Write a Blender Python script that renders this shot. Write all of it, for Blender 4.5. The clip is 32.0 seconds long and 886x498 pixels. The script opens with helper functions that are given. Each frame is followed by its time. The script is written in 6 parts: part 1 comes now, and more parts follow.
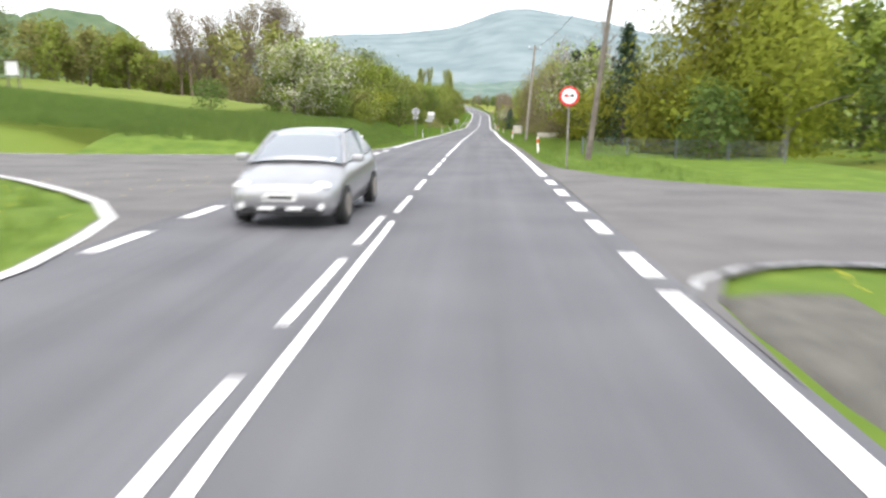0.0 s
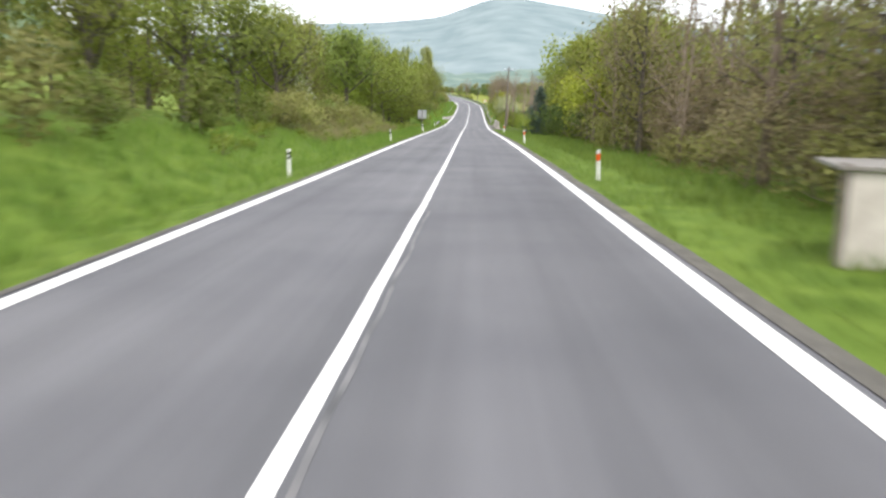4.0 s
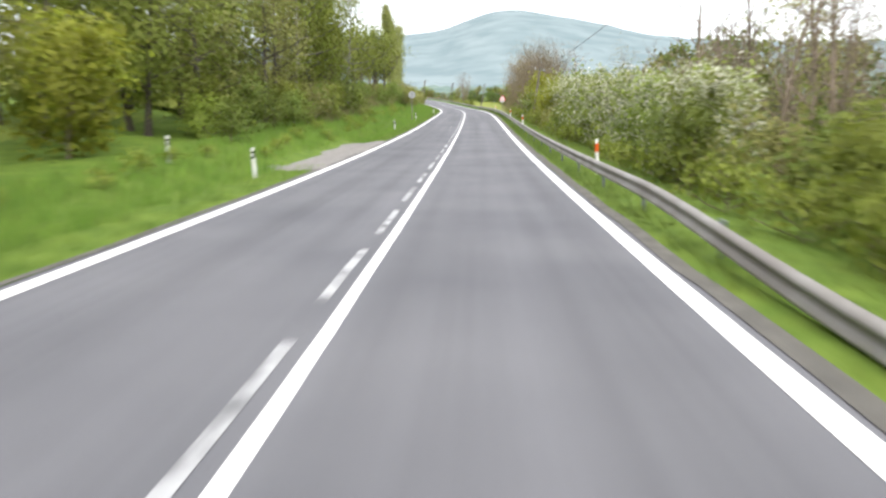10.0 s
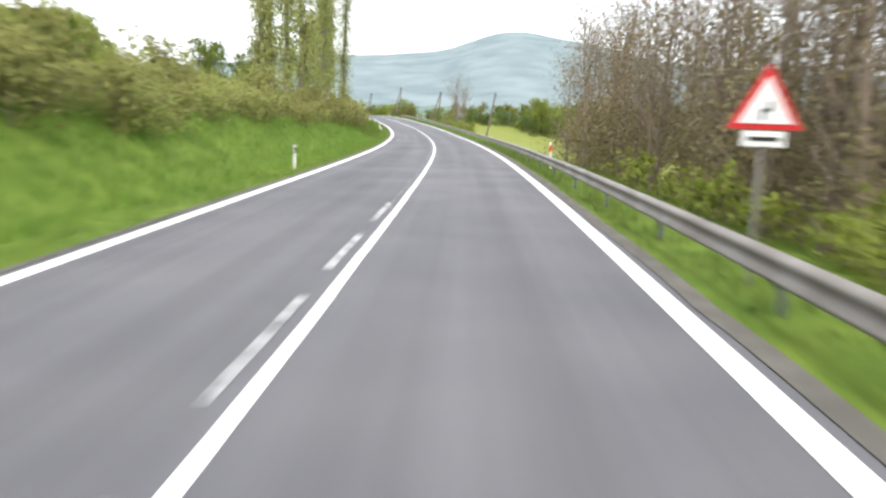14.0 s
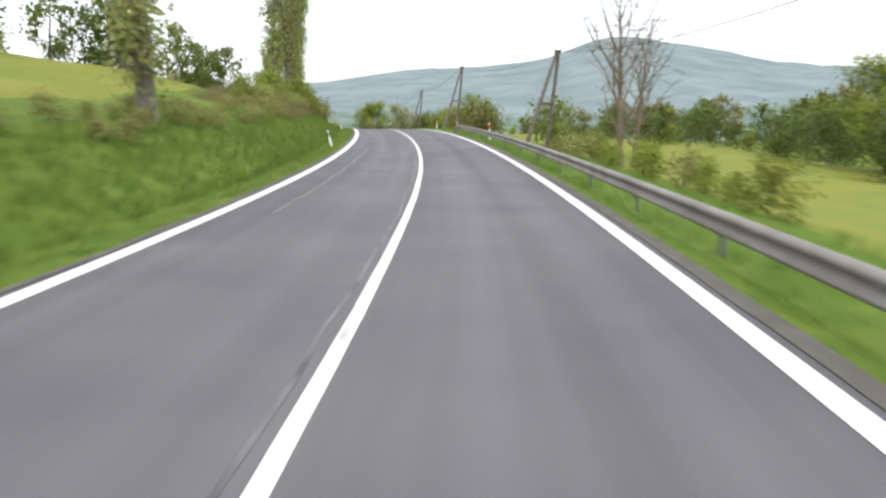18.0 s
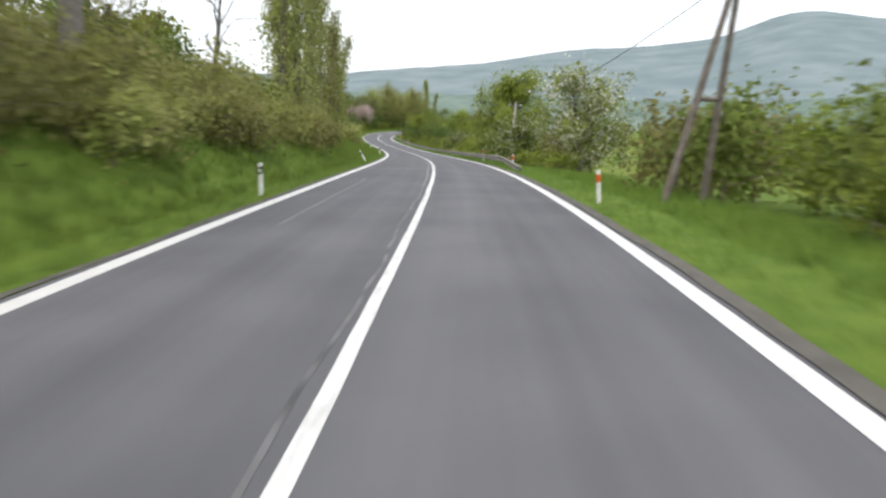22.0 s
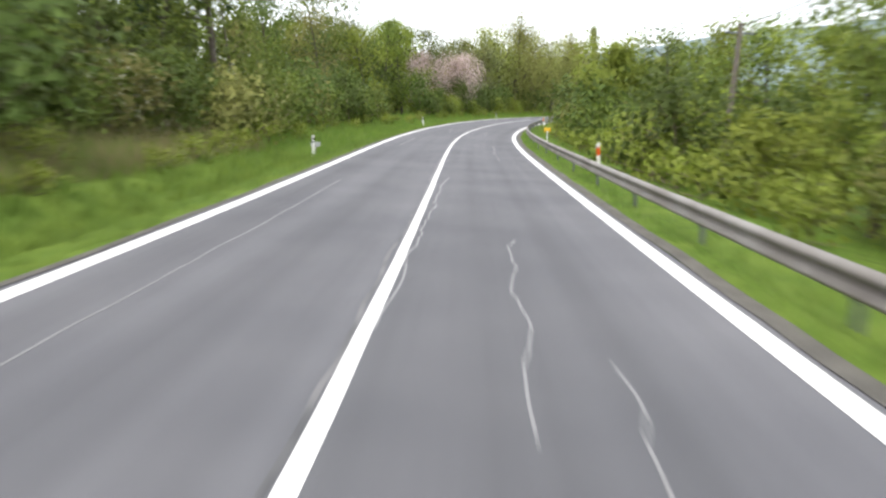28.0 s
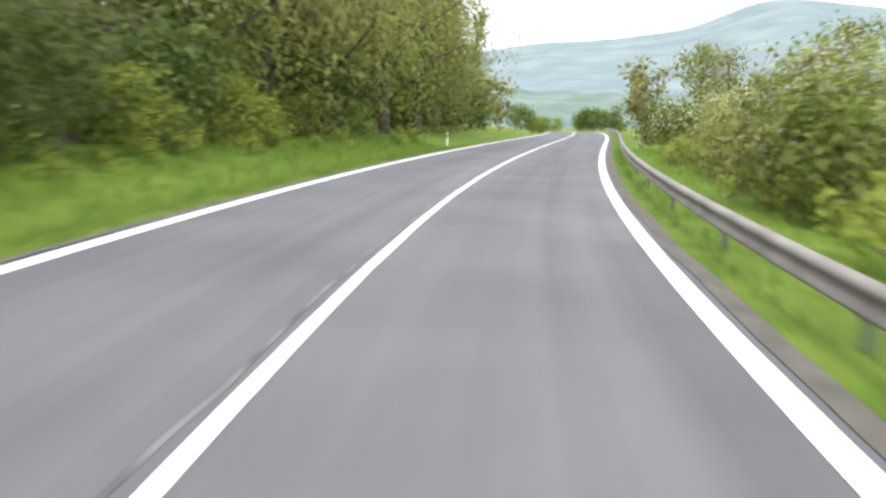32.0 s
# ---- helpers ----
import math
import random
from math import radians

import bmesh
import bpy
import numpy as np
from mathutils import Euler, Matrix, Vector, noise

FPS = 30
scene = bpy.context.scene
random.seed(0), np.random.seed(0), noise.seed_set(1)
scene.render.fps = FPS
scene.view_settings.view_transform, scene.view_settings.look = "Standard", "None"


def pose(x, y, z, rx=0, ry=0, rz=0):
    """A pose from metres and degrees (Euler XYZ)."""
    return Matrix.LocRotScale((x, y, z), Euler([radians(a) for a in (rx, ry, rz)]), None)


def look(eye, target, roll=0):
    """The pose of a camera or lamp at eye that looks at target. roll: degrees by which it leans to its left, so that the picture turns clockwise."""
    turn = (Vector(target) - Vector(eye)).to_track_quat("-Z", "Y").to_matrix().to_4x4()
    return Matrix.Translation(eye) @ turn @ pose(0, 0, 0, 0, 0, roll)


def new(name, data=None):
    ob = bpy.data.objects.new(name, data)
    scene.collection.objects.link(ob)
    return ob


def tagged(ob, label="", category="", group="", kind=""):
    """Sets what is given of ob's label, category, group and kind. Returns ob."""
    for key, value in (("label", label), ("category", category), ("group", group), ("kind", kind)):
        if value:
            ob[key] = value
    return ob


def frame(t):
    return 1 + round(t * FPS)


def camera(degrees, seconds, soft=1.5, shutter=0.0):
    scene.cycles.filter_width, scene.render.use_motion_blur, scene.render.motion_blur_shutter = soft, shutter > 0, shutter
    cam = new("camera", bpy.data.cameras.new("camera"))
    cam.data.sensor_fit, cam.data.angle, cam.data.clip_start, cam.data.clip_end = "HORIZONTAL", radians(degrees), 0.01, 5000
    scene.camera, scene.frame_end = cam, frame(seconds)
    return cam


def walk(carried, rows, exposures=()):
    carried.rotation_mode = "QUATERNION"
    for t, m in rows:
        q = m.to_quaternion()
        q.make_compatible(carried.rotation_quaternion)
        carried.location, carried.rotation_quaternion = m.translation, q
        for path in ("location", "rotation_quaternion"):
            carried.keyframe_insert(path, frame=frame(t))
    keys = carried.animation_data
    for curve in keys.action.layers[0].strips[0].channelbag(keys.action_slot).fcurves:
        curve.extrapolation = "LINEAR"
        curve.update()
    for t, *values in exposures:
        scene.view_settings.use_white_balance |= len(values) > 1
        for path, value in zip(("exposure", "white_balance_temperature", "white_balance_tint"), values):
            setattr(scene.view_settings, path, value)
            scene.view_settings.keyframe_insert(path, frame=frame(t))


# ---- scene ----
cam = camera(58.50, 32.0, soft=2.5, shutter=0.5)
PATH = [
    (0, 1.44, 0.00, 1.814, 79.16, -0.46, 1.94),
    (0.5, 1.40, 12.06, 1.598, 79.07, -0.65, 1.95),
    (1, 1.44, 24.11, 1.319, 79.04, -0.81, 1.98),
    (1.5, 1.51, 36.09, 1.003, 79.09, -0.78, 1.94),
    (2, 1.59, 48.01, 0.660, 78.66, -0.63, 1.89),
    (2.5, 1.68, 59.87, 0.295, 78.81, -0.33, 1.66),
    (3, 1.80, 71.67, -0.085, 78.89, -0.23, 1.35),
    (3.5, 2.00, 83.40, -0.458, 78.71, -0.58, 1.23),
    (4, 2.29, 95.12, -0.819, 78.65, -0.65, 1.04),
    (4.5, 2.62, 106.82, -1.152, 78.68, -0.56, 0.94),
    (5, 2.94, 118.53, -1.477, 78.76, -0.37, 0.95),
    (5.5, 3.22, 130.25, -1.802, 78.79, -0.12, 1.04),
    (6, 3.42, 142.00, -2.140, 78.57, 0.13, 1.16),
    (6.5, 3.60, 153.79, -2.509, 78.46, -0.09, 1.37),
    (7, 3.76, 165.62, -2.901, 78.68, -0.32, 1.35),
    (7.5, 3.92, 177.49, -3.303, 78.63, -0.27, 1.24),
    (8, 4.11, 189.40, -3.698, 78.82, -0.08, 1.17),
    (8.5, 4.35, 201.35, -4.078, 79.04, 0.12, 1.16),
    (9, 4.65, 213.36, -4.429, 78.87, 0.22, 1.16),
    (9.5, 4.96, 225.37, -4.708, 79.55, 0.05, 1.21),
    (10, 5.25, 237.35, -4.901, 79.88, 0.03, 1.17),
    (10.5, 5.56, 249.26, -5.006, 80.25, 0.17, 0.93),
    (11, 5.84, 261.09, -5.034, 80.60, 0.15, 0.84),
    (11.5, 6.11, 272.82, -4.996, 80.72, 0.06, 0.86),
    (12, 6.36, 284.45, -4.897, 81.01, -0.21, 1.02),
    (12.5, 6.61, 296.00, -4.743, 80.97, -0.56, 0.91),
    (13, 6.82, 307.45, -4.549, 81.24, -0.98, 1.01),
    (13.5, 7.04, 318.76, -4.341, 81.44, -1.81, 1.22),
    (14, 7.22, 330.09, -4.141, 81.36, -2.02, 1.36),
    (14.5, 7.28, 341.45, -3.974, 81.13, -1.33, 1.84),
    (15, 7.27, 352.84, -3.842, 80.80, -0.83, 2.27),
    (15.5, 7.17, 364.28, -3.730, 80.64, -0.53, 2.90),
    (16, 6.91, 375.76, -3.617, 80.63, -0.32, 3.80),
    (16.5, 6.43, 387.29, -3.485, 80.87, -0.13, 4.92),
    (17, 5.74, 398.88, -3.325, 81.35, 0.14, 6.18),
    (17.5, 4.85, 410.51, -3.134, 81.67, 0.09, 7.30),
    (18, 3.73, 422.16, -2.869, 82.15, -0.16, 8.45),
    (18.5, 2.34, 433.82, -2.504, 82.58, -0.36, 10.03),
    (19, 0.61, 445.47, -2.077, 82.61, -0.47, 11.81),
    (19.5, -1.45, 457.03, -1.610, 82.77, -0.53, 13.51),
    (20, -3.87, 468.50, -1.113, 82.65, -0.30, 14.87),
    (20.5, -6.64, 479.91, -0.627, 82.95, -0.09, 16.33),
    (21, -9.70, 491.26, -0.216, 82.53, -0.05, 17.79),
    (21.5, -12.97, 502.54, 0.072, 81.83, -0.36, 18.84),
    (22, -16.43, 513.76, 0.206, 80.85, -0.71, 19.70),
    (22.5, -20.09, 524.95, 0.193, 80.29, -0.86, 20.64),
    (23, -23.94, 536.13, 0.043, 79.61, -0.93, 21.51),
    (23.5, -27.93, 547.34, -0.210, 79.25, -0.74, 22.38),
    (24, -32.10, 558.49, -0.529, 78.91, -0.62, 23.35),
    (24.5, -36.50, 569.59, -0.888, 78.89, -0.60, 24.51),
    (25, -41.07, 580.64, -1.259, 78.90, -0.59, 25.51),
    (25.5, -45.80, 591.66, -1.619, 79.08, -0.51, 26.30),
    (26, -50.69, 602.65, -1.941, 79.08, -0.39, 27.04),
    (26.5, -55.75, 613.59, -2.228, 79.14, -0.29, 27.71),
    (27, -60.97, 624.50, -2.473, 79.41, -0.22, 28.41),
    (27.5, -66.36, 635.38, -2.661, 79.88, -0.14, 29.26),
    (28, -71.92, 646.25, -2.763, 80.36, 0.02, 30.08),
    (28.5, -77.66, 657.05, -2.779, 80.48, -0.02, 30.54),
    (29, -83.39, 667.75, -2.712, 81.01, -0.08, 30.47),
    (29.5, -89.02, 678.40, -2.610, 81.12, -0.47, 29.82),
    (30, -94.40, 689.07, -2.491, 80.98, -0.88, 27.88),
    (30.5, -99.28, 699.85, -2.354, 80.96, -1.29, 25.23),
    (31, -103.60, 710.78, -2.184, 81.03, -1.52, 22.52),
    (31.5, -107.24, 721.90, -1.994, 80.95, -0.85, 19.34),
    (32, -110.11, 733.22, -1.817, 81.05, 0.26, 15.83),
]
EXPOSURES = [(0, 0.8), (2, 0.7), (4, 0.75), (8, 0.85), (14, 0.8), (17, 0.5), (19, 0.28), (22, 0.2), (24, 0.45), (26, 0.65), (28, 0.7), (30, 0.85), (32, 0.9)]
walk(cam, [(t, pose(*p)) for t, *p in PATH], EXPOSURES)

# ---- world and light: a bright overcast spring day ----
world = bpy.data.worlds.new("overcast_sky")
scene.world = world
world.use_nodes = True
wn, wl = world.node_tree.nodes, world.node_tree.links
wn.clear()
sky = wn.new("ShaderNodeTexSky")
sky.sky_type, sky.sun_disc = "NISHITA", False
sky.sun_elevation, sky.sun_rotation = radians(52), radians(200)
sky.air_density, sky.dust_density, sky.ozone_density = 1.0, 4.0, 1.0
wb = wn.new("ShaderNodeBackground")
wb.inputs[1].default_value = 0.06
cloud = wn.new("ShaderNodeBackground")
cn = wn.new("ShaderNodeTexNoise")
cn.inputs["Scale"].default_value, cn.inputs["Detail"].default_value = 2.2, 4
cr = wn.new("ShaderNodeValToRGB")
cr.color_ramp.elements[0].position, cr.color_ramp.elements[1].position = 0.3, 0.75
cr.color_ramp.elements[0].color, cr.color_ramp.elements[1].color = (0.86, 0.89, 0.94, 1), (1.0, 1.0, 1.0, 1)
cloud.inputs[1].default_value = 1.05
wa = wn.new("ShaderNodeAddShader")
wo = wn.new("ShaderNodeOutputWorld")
wl.new(sky.outputs[0], wb.inputs[0])
wl.new(cn.outputs[0], cr.inputs[0])
wl.new(cr.outputs[0], cloud.inputs[0])
wl.new(wb.outputs[0], wa.inputs[0])
wl.new(cloud.outputs[0], wa.inputs[1])
wl.new(wa.outputs[0], wo.inputs[0])
sun_data = bpy.data.lights.new("sun", "SUN")
sun_data.energy, sun_data.angle, sun_data.color = 1.2, radians(14), (1.0, 0.97, 0.92)
sun = new("sun", sun_data)
sun.matrix_world = look((0, 0, 200), (-60, 120, 0))

# ---- the road's line ----
BEND = [  # thousandths of 1/m, every 12 m
    -0.89, -0.83, -0.76, -0.69, -0.34, 0.1, 0.31, -0.01, -0.38, -0.3, -0.11, 0.1, 0.21, 0.14,
    0.05, -0.03, -0.05, -0.04, -0.12, -0.29, -0.15, 0.1, 0.15, 0.01, -0.13, 0.03, 0.06, 0.16,
    0.21, 0.29, 0.53, 0.65, 1.1, 1.46, 1.61, 1.54, 1.5, 1.97, 2.47, 2.68, 2.69, 2.44,
    2.19, 1.68, 1.34, 1.4, 1.22, 1.24, 1.45, 1.5, 1.11, 0.98, 1.2, 1.2, 1.14, 1.3,
    1.48, 1.13, 0.37, -0.16, -1.49, -3.32, -4.3, -5.14, -6.1, -6.08, -4.85, -2.99, -1.41, -0.33,
    0.4, 0.91, 1.28, 1.54, 1.74, 1.88, 2.01, 2.13,
]
SLOPE = [  # per cent, every 18 m
    0.04, -1.05, -2.13, -2.63, -3.02, -3.25, -3.25, -2.88, -2.8, -2.93, -3.24, -3.36, -3.19,
    -2.84, -1.79, -0.76, 0.16, 0.96, 1.63, 1.9, 1.49, 1.01, 0.99, 1.32, 1.72, 2.95,
    3.74, 4.32, 4.06, 2.54, 0.48, -1.38, -2.48, -3.01, -3.12, -2.62, -2.18, -1.52, -0.36,
    0.73, 1.11, 1.26, 1.69, 1.55, 1, 0.69, 0.49, 0.27, 0.07, -0.11, -0.29, -0.47,
]
TILT = [  # per cent, every 30 m
    0.02, 0.17, 0.5, 0.17, -0.44, -0.81, -0.68, 0.37, 1.32, 1.09, 0.36, -0.72, -0.86, -0.04, 0.68, 0.88,
    0.37, -0.04, 0.32, 1.58, 2.29, 2.69, 3.25, 3.85, 4.58, 5.68, 5.43, 3.98, 2.49, 1.11, -0.15, -1.36,
]

STEP = 1.0
S = np.arange(-24.0, 900.0 + 0.1, STEP)
_k = np.interp(S, -24 + 12 * np.arange(len(BEND)), BEND) / 1000
_g = np.interp(S, -24 + 18 * np.arange(len(SLOPE)), SLOPE) / 100
BANK = np.interp(S, -24 + 30 * np.arange(len(TILT)), TILT) / 100


def summed(v):
    c = np.concatenate([[0], np.cumsum((v[1:] + v[:-1]) / 2 * STEP)])
    return c - c[24]


HEAD = summed(_k)
RX, RY, RZ = summed(-np.sin(HEAD)), summed(np.cos(HEAD)), summed(_g)
HALF = 3.5          # centre line to edge line
EDGE = 3.74         # edge of the asphalt


def heading(s):
    return float(np.interp(s, S, HEAD))


def on_line(s, d):
    """World x, y at s metres along the road and d metres to its right."""
    o = s - np.clip(s, S[0], S[-1])
    h = np.interp(s, S, HEAD)
    return np.interp(s, S, RX) + d * np.cos(h) - o * np.sin(h), np.interp(s, S, RY) + d * np.sin(h) + o * np.cos(h)


def surface(s, d):
    return np.interp(s, S, RZ) - np.clip(d, -4.4, 4.4) * np.interp(s, S, BANK)


def smooth(a, lo, hi):
    q = np.clip((a - lo) / (hi - lo), 0, 1)
    return q * q * (3 - 2 * q)


# rise of the left bank (at 8 m from the asphalt) and slope beyond; fall on the right
LEFT_S = [-30, 30, 45, 80, 120, 160, 200, 222, 236, 260, 290, 310, 345, 385, 405, 425, 465, 490, 530, 560, 580, 620, 650, 690, 900]
LEFT_RISE = [0, 0, 1.2, 1.5, 1.4, 1.2, .3, -1.2, -.5, .3, 1.1, 1.7, 2.4, 2.2, 1.6, 1.35, 1.75, 2.6, 3.2, 2.2, 1.7, 1.9, 1.2, .6, .5]
LEFT_SLOPE = [0, 0, .125, .165, .15, .08, .03, -.02, .02, .06, .12, .15, .14, .16, .17, .17, .17, .2, .2, .2, .2, .2, .15, .1, .08]
RIGHT_S = [-30, 30, 60, 180, 215, 228, 245, 300, 350, 480, 520, 560, 640, 700, 900]
RIGHT_RISE = [0, 0, .1, -.1, -.15, -1.8, -1.0, -1.2, -1.2, -.9, -.4, -.6, -1.2, -1.0, -.8]
RIGHT_SLOPE = [0, 0, 0, 0, 0, -.05, -.05, -.05, -.045, -.04, -.04, -.04, -.05, -.04, -.04]


def ground(s, d):
    """Height of the ground at (s, d), off the asphalt."""
    a = np.maximum(np.abs(d) - EDGE, 0)
    lr, lsl = np.interp(s, LEFT_S, LEFT_RISE), np.interp(s, LEFT_S, LEFT_SLOPE)
    rr, rsl = np.interp(s, RIGHT_S, RIGHT_RISE), np.interp(s, RIGHT_S, RIGHT_SLOPE)
    far = 45 * (1 - np.exp(-np.maximum(a - 8, 0) / 45))
    dip = -0.22 * np.exp(-((a - 1.7) / 0.8) ** 2) * smooth(a, 0, .8)
    left = lr * smooth(a, .6, 6.8) + lsl * far + dip * (lr > .4)
    right = rr * smooth(a, 1.0, 8) + rsl * far
    bump = (0.12 * np.sin(s * .37 + d * .21) + 0.1 * np.sin(s * .13 - d * .5 + 1)) * smooth(a, 2, 12) * smooth(s, 45, 70)
    z = surface(s, d) + np.where(d < 0, left, right) + bump - 0.03 * smooth(a, 0, .3)
    # level beds for the two side roads
    e = np.abs(d)
    ln, lf = np.interp(e, [3.7, 4.2, 6.1, 10, 12.4, 17, 70], [5, 10.7, 15.2, 19.6, 21.8, 23.4, 25.5]), np.interp(e, [3.7, 4.2, 6.3, 9.5, 18, 70], [46, 42, 37, 34.5, 33.2, 36])
    rn, rf = np.interp(e, [3.7, 4.3, 5.2, 7, 14, 40], [5, 8.8, 9.6, 9.8, 9, 7]), np.interp(e, [3.7, 4.4, 5.6, 7, 8.6, 14, 40], [33, 28, 24.5, 22.5, 21, 19, 15])
    n, f = np.where(d < 0, ln, rn), np.where(d < 0, lf, rf)
    bed = smooth(s, n - 1.2, n) * (1 - smooth(s, f, f + 1.2)) * (a > 0)
    return z * (1 - bed) + (surface(s, d) - .07) * bed


# ---- materials ----
def material(name, base, rough=0.8, metal=0.0, spots=None, scale=8.0, detail=6.0, bump=0.0, bump_scale=60.0, spread=0.0, island=0.0, stops=(0.35, 0.7), coords="Object", spec=0.3):
    """A procedural surface: base colour, a second colour in noise patches, fine relief, variation from object to object."""
    m = bpy.data.materials.new(name)
    m.use_nodes = True
    n, l = m.node_tree.nodes, m.node_tree.links
    b = n["Principled BSDF"]
    b.inputs["Roughness"].default_value, b.inputs["Metallic"].default_value = rough, metal
    b.inputs["Specular IOR Level"].default_value = spec
    tc = n.new("ShaderNodeTexCoord")
    where = n.new("ShaderNodeNewGeometry").outputs["Position"] if coords == "World" else tc.outputs[coords]
    col = None
    if spots:
        t = n.new("ShaderNodeTexNoise")
        t.inputs["Scale"].default_value, t.inputs["Detail"].default_value = scale, detail
        l.new(where, t.inputs["Vector"])
        r = n.new("ShaderNodeValToRGB")
        r.color_ramp.elements[0].position, r.color_ramp.elements[1].position = stops
        r.color_ramp.elements[0].color, r.color_ramp.elements[1].color = (*base, 1), (*spots, 1)
        l.new(t.outputs[0], r.inputs[0])
        col = r.outputs[0]
    if spread or island:
        hsv = n.new("ShaderNodeHueSaturation")
        if col:
            l.new(col, hsv.inputs["Color"])
        else:
            hsv.inputs["Color"].default_value = (*base, 1)
        src = n.new("ShaderNodeObjectInfo").outputs["Random"] if spread else n.new("ShaderNodeNewGeometry").outputs["Random Per Island"]
        mr = n.new("ShaderNodeMapRange")
        w = spread or island
        mr.inputs[3].default_value, mr.inputs[4].default_value = 1 - w, 1 + w
        l.new(src, mr.inputs[0])
        if spread and island:
            mr2 = n.new("ShaderNodeMapRange")
            mr2.inputs[3].default_value, mr2.inputs[4].default_value = 1 - island, 1 + island
            l.new(n.new("ShaderNodeNewGeometry").outputs["Random Per Island"], mr2.inputs[0])
            mu = n.new("ShaderNodeMath")
            mu.operation = "MULTIPLY"
            l.new(mr.outputs[0], mu.inputs[0])
            l.new(mr2.outputs[0], mu.inputs[1])
            l.new(mu.outputs[0], hsv.inputs["Value"])
            mh = n.new("ShaderNodeMapRange")
            mh.inputs[3].default_value, mh.inputs[4].default_value = 0.5 - spread * .05, 0.5 + spread * .04
            l.new(src, mh.inputs[0])
            l.new(mh.outputs[0], hsv.inputs["Hue"])
        else:
            l.new(mr.outputs[0], hsv.inputs["Value"])
        col = hsv.outputs[0]
    if col:
        l.new(col, b.inputs["Base Color"])
    else:
        b.inputs["Base Color"].default_value = (*base, 1)
    if bump:
        t2 = n.new("ShaderNodeTexNoise")
        t2.inputs["Scale"].default_value, t2.inputs["Detail"].default_value = bump_scale, 5
        l.new(where, t2.inputs["Vector"])
        bp = n.new("ShaderNodeBump")
        bp.inputs["Strength"].default_value, bp.inputs["Distance"].default_value = bump, 0.03
        l.new(t2.outputs[0], bp.inputs["Height"])
        l.new(bp.outputs[0], b.inputs["Normal"])
    return m


def leaf_material(name, base, spots, through_light=0.45):
    """Thin leaves that let some light through."""
    m = material(name, base, rough=0.6, spots=spots, scale=1.3, spread=0.22, island=0.2, spec=0.2)
    n, l = m.node_tree.nodes, m.node_tree.links
    b = n["Principled BSDF"]
    tr = n.new("ShaderNodeBsdfTranslucent")
    mix = n.new("ShaderNodeMixShader")
    mix.inputs[0].default_value = through_light
    l.new(b.inputs["Base Color"].links[0].from_socket, tr.inputs[0])
    l.new(b.outputs[0], mix.inputs[1])
    l.new(tr.outputs[0], mix.inputs[2])
    l.new(mix.outputs[0], n["Material Output"].inputs[0])
    return m


M_ASPHALT = material("asphalt", (0.112, 0.112, 0.121), 0.85, spots=(0.15, 0.149, 0.157), scale=0.35, detail=9, bump=0.35, bump_scale=160, coords="World", stops=(.3, .75), spec=.2)


def banded(m, strength):
    """Adds soft bands along the road, by the surface's own coordinates."""
    n, l = m.node_tree.nodes, m.node_tree.links
    b = n["Principled BSDF"]
    src = b.inputs["Base Color"].links[0].from_socket
    uv = n.new("ShaderNodeUVMap")
    mp = n.new("ShaderNodeMapping")
    mp.inputs["Scale"].default_value = (.018, 1.0, 1)
    t = n.new("ShaderNodeTexNoise")
    t.inputs["Scale"].default_value, t.inputs["Detail"].default_value = 1.3, 5
    mr = n.new("ShaderNodeMapRange")
    mr.inputs[1].default_value, mr.inputs[2].default_value = .3, .7
    mr.inputs[3].default_value, mr.inputs[4].default_value = 1 - strength, 1 + strength
    hs = n.new("ShaderNodeHueSaturation")
    l.new(uv.outputs[0], mp.inputs["Vector"])
    l.new(mp.outputs[0], t.inputs["Vector"])
    l.new(t.outputs[0], mr.inputs[0])
    l.new(mr.outputs[0], hs.inputs["Value"])
    l.new(src, hs.inputs["Color"])
    l.new(hs.outputs[0], b.inputs["Base Color"])


banded(M_ASPHALT, .16)
M_ASPHALT_OLD = material("asphalt_side_road", (0.125, 0.12, 0.118), 0.9, spots=(0.17, 0.16, 0.155), scale=0.6, detail=9, bump=0.4, bump_scale=130, coords="World", spec=.2)
M_PAINT = material("road_paint", (0.68, 0.67, 0.65), 0.6, spots=(0.55, 0.54, 0.52), scale=3.0, detail=8, bump=0.2, bump_scale=120, coords="World", stops=(.45, .8))
M_PAINT_OLD = material("worn_road_paint", (0.4, 0.4, 0.4), 0.7, spots=(0.14, 0.14, 0.143), scale=3.0, detail=10, bump=0.2, bump_scale=120, coords="World", stops=(.44, .58))
M_PAINT_WORN = material("worn_centre_paint", (0.66, 0.65, 0.63), 0.6, spots=(0.24, 0.24, 0.24), scale=7, detail=12, bump=0.2, bump_scale=120, coords="World", stops=(.58, .66))
M_SEAL = material("crack_sealant", (0.17, 0.168, 0.168), 0.5, spots=(0.26, 0.256, 0.256), scale=9, coords="World")
M_TAR = material("tar_seam", (0.06, 0.06, 0.062), 0.6, spots=(0.16, 0.155, 0.155), scale=1.8, detail=8, coords="World", stops=(.38, .6))
M_GRAVEL = material("gravel_shoulder", (0.1, 0.094, 0.082), 0.95, spots=(0.16, 0.15, 0.13), scale=3.5, detail=10, bump=0.8, bump_scale=60, coords="World")
M_VERGE = material("verge_grass", (0.083, 0.137, 0.02), 0.9, spots=(0.138, 0.198, 0.032), scale=1.3, detail=10, bump=0.7, bump_scale=14, coords="World", spec=.1)
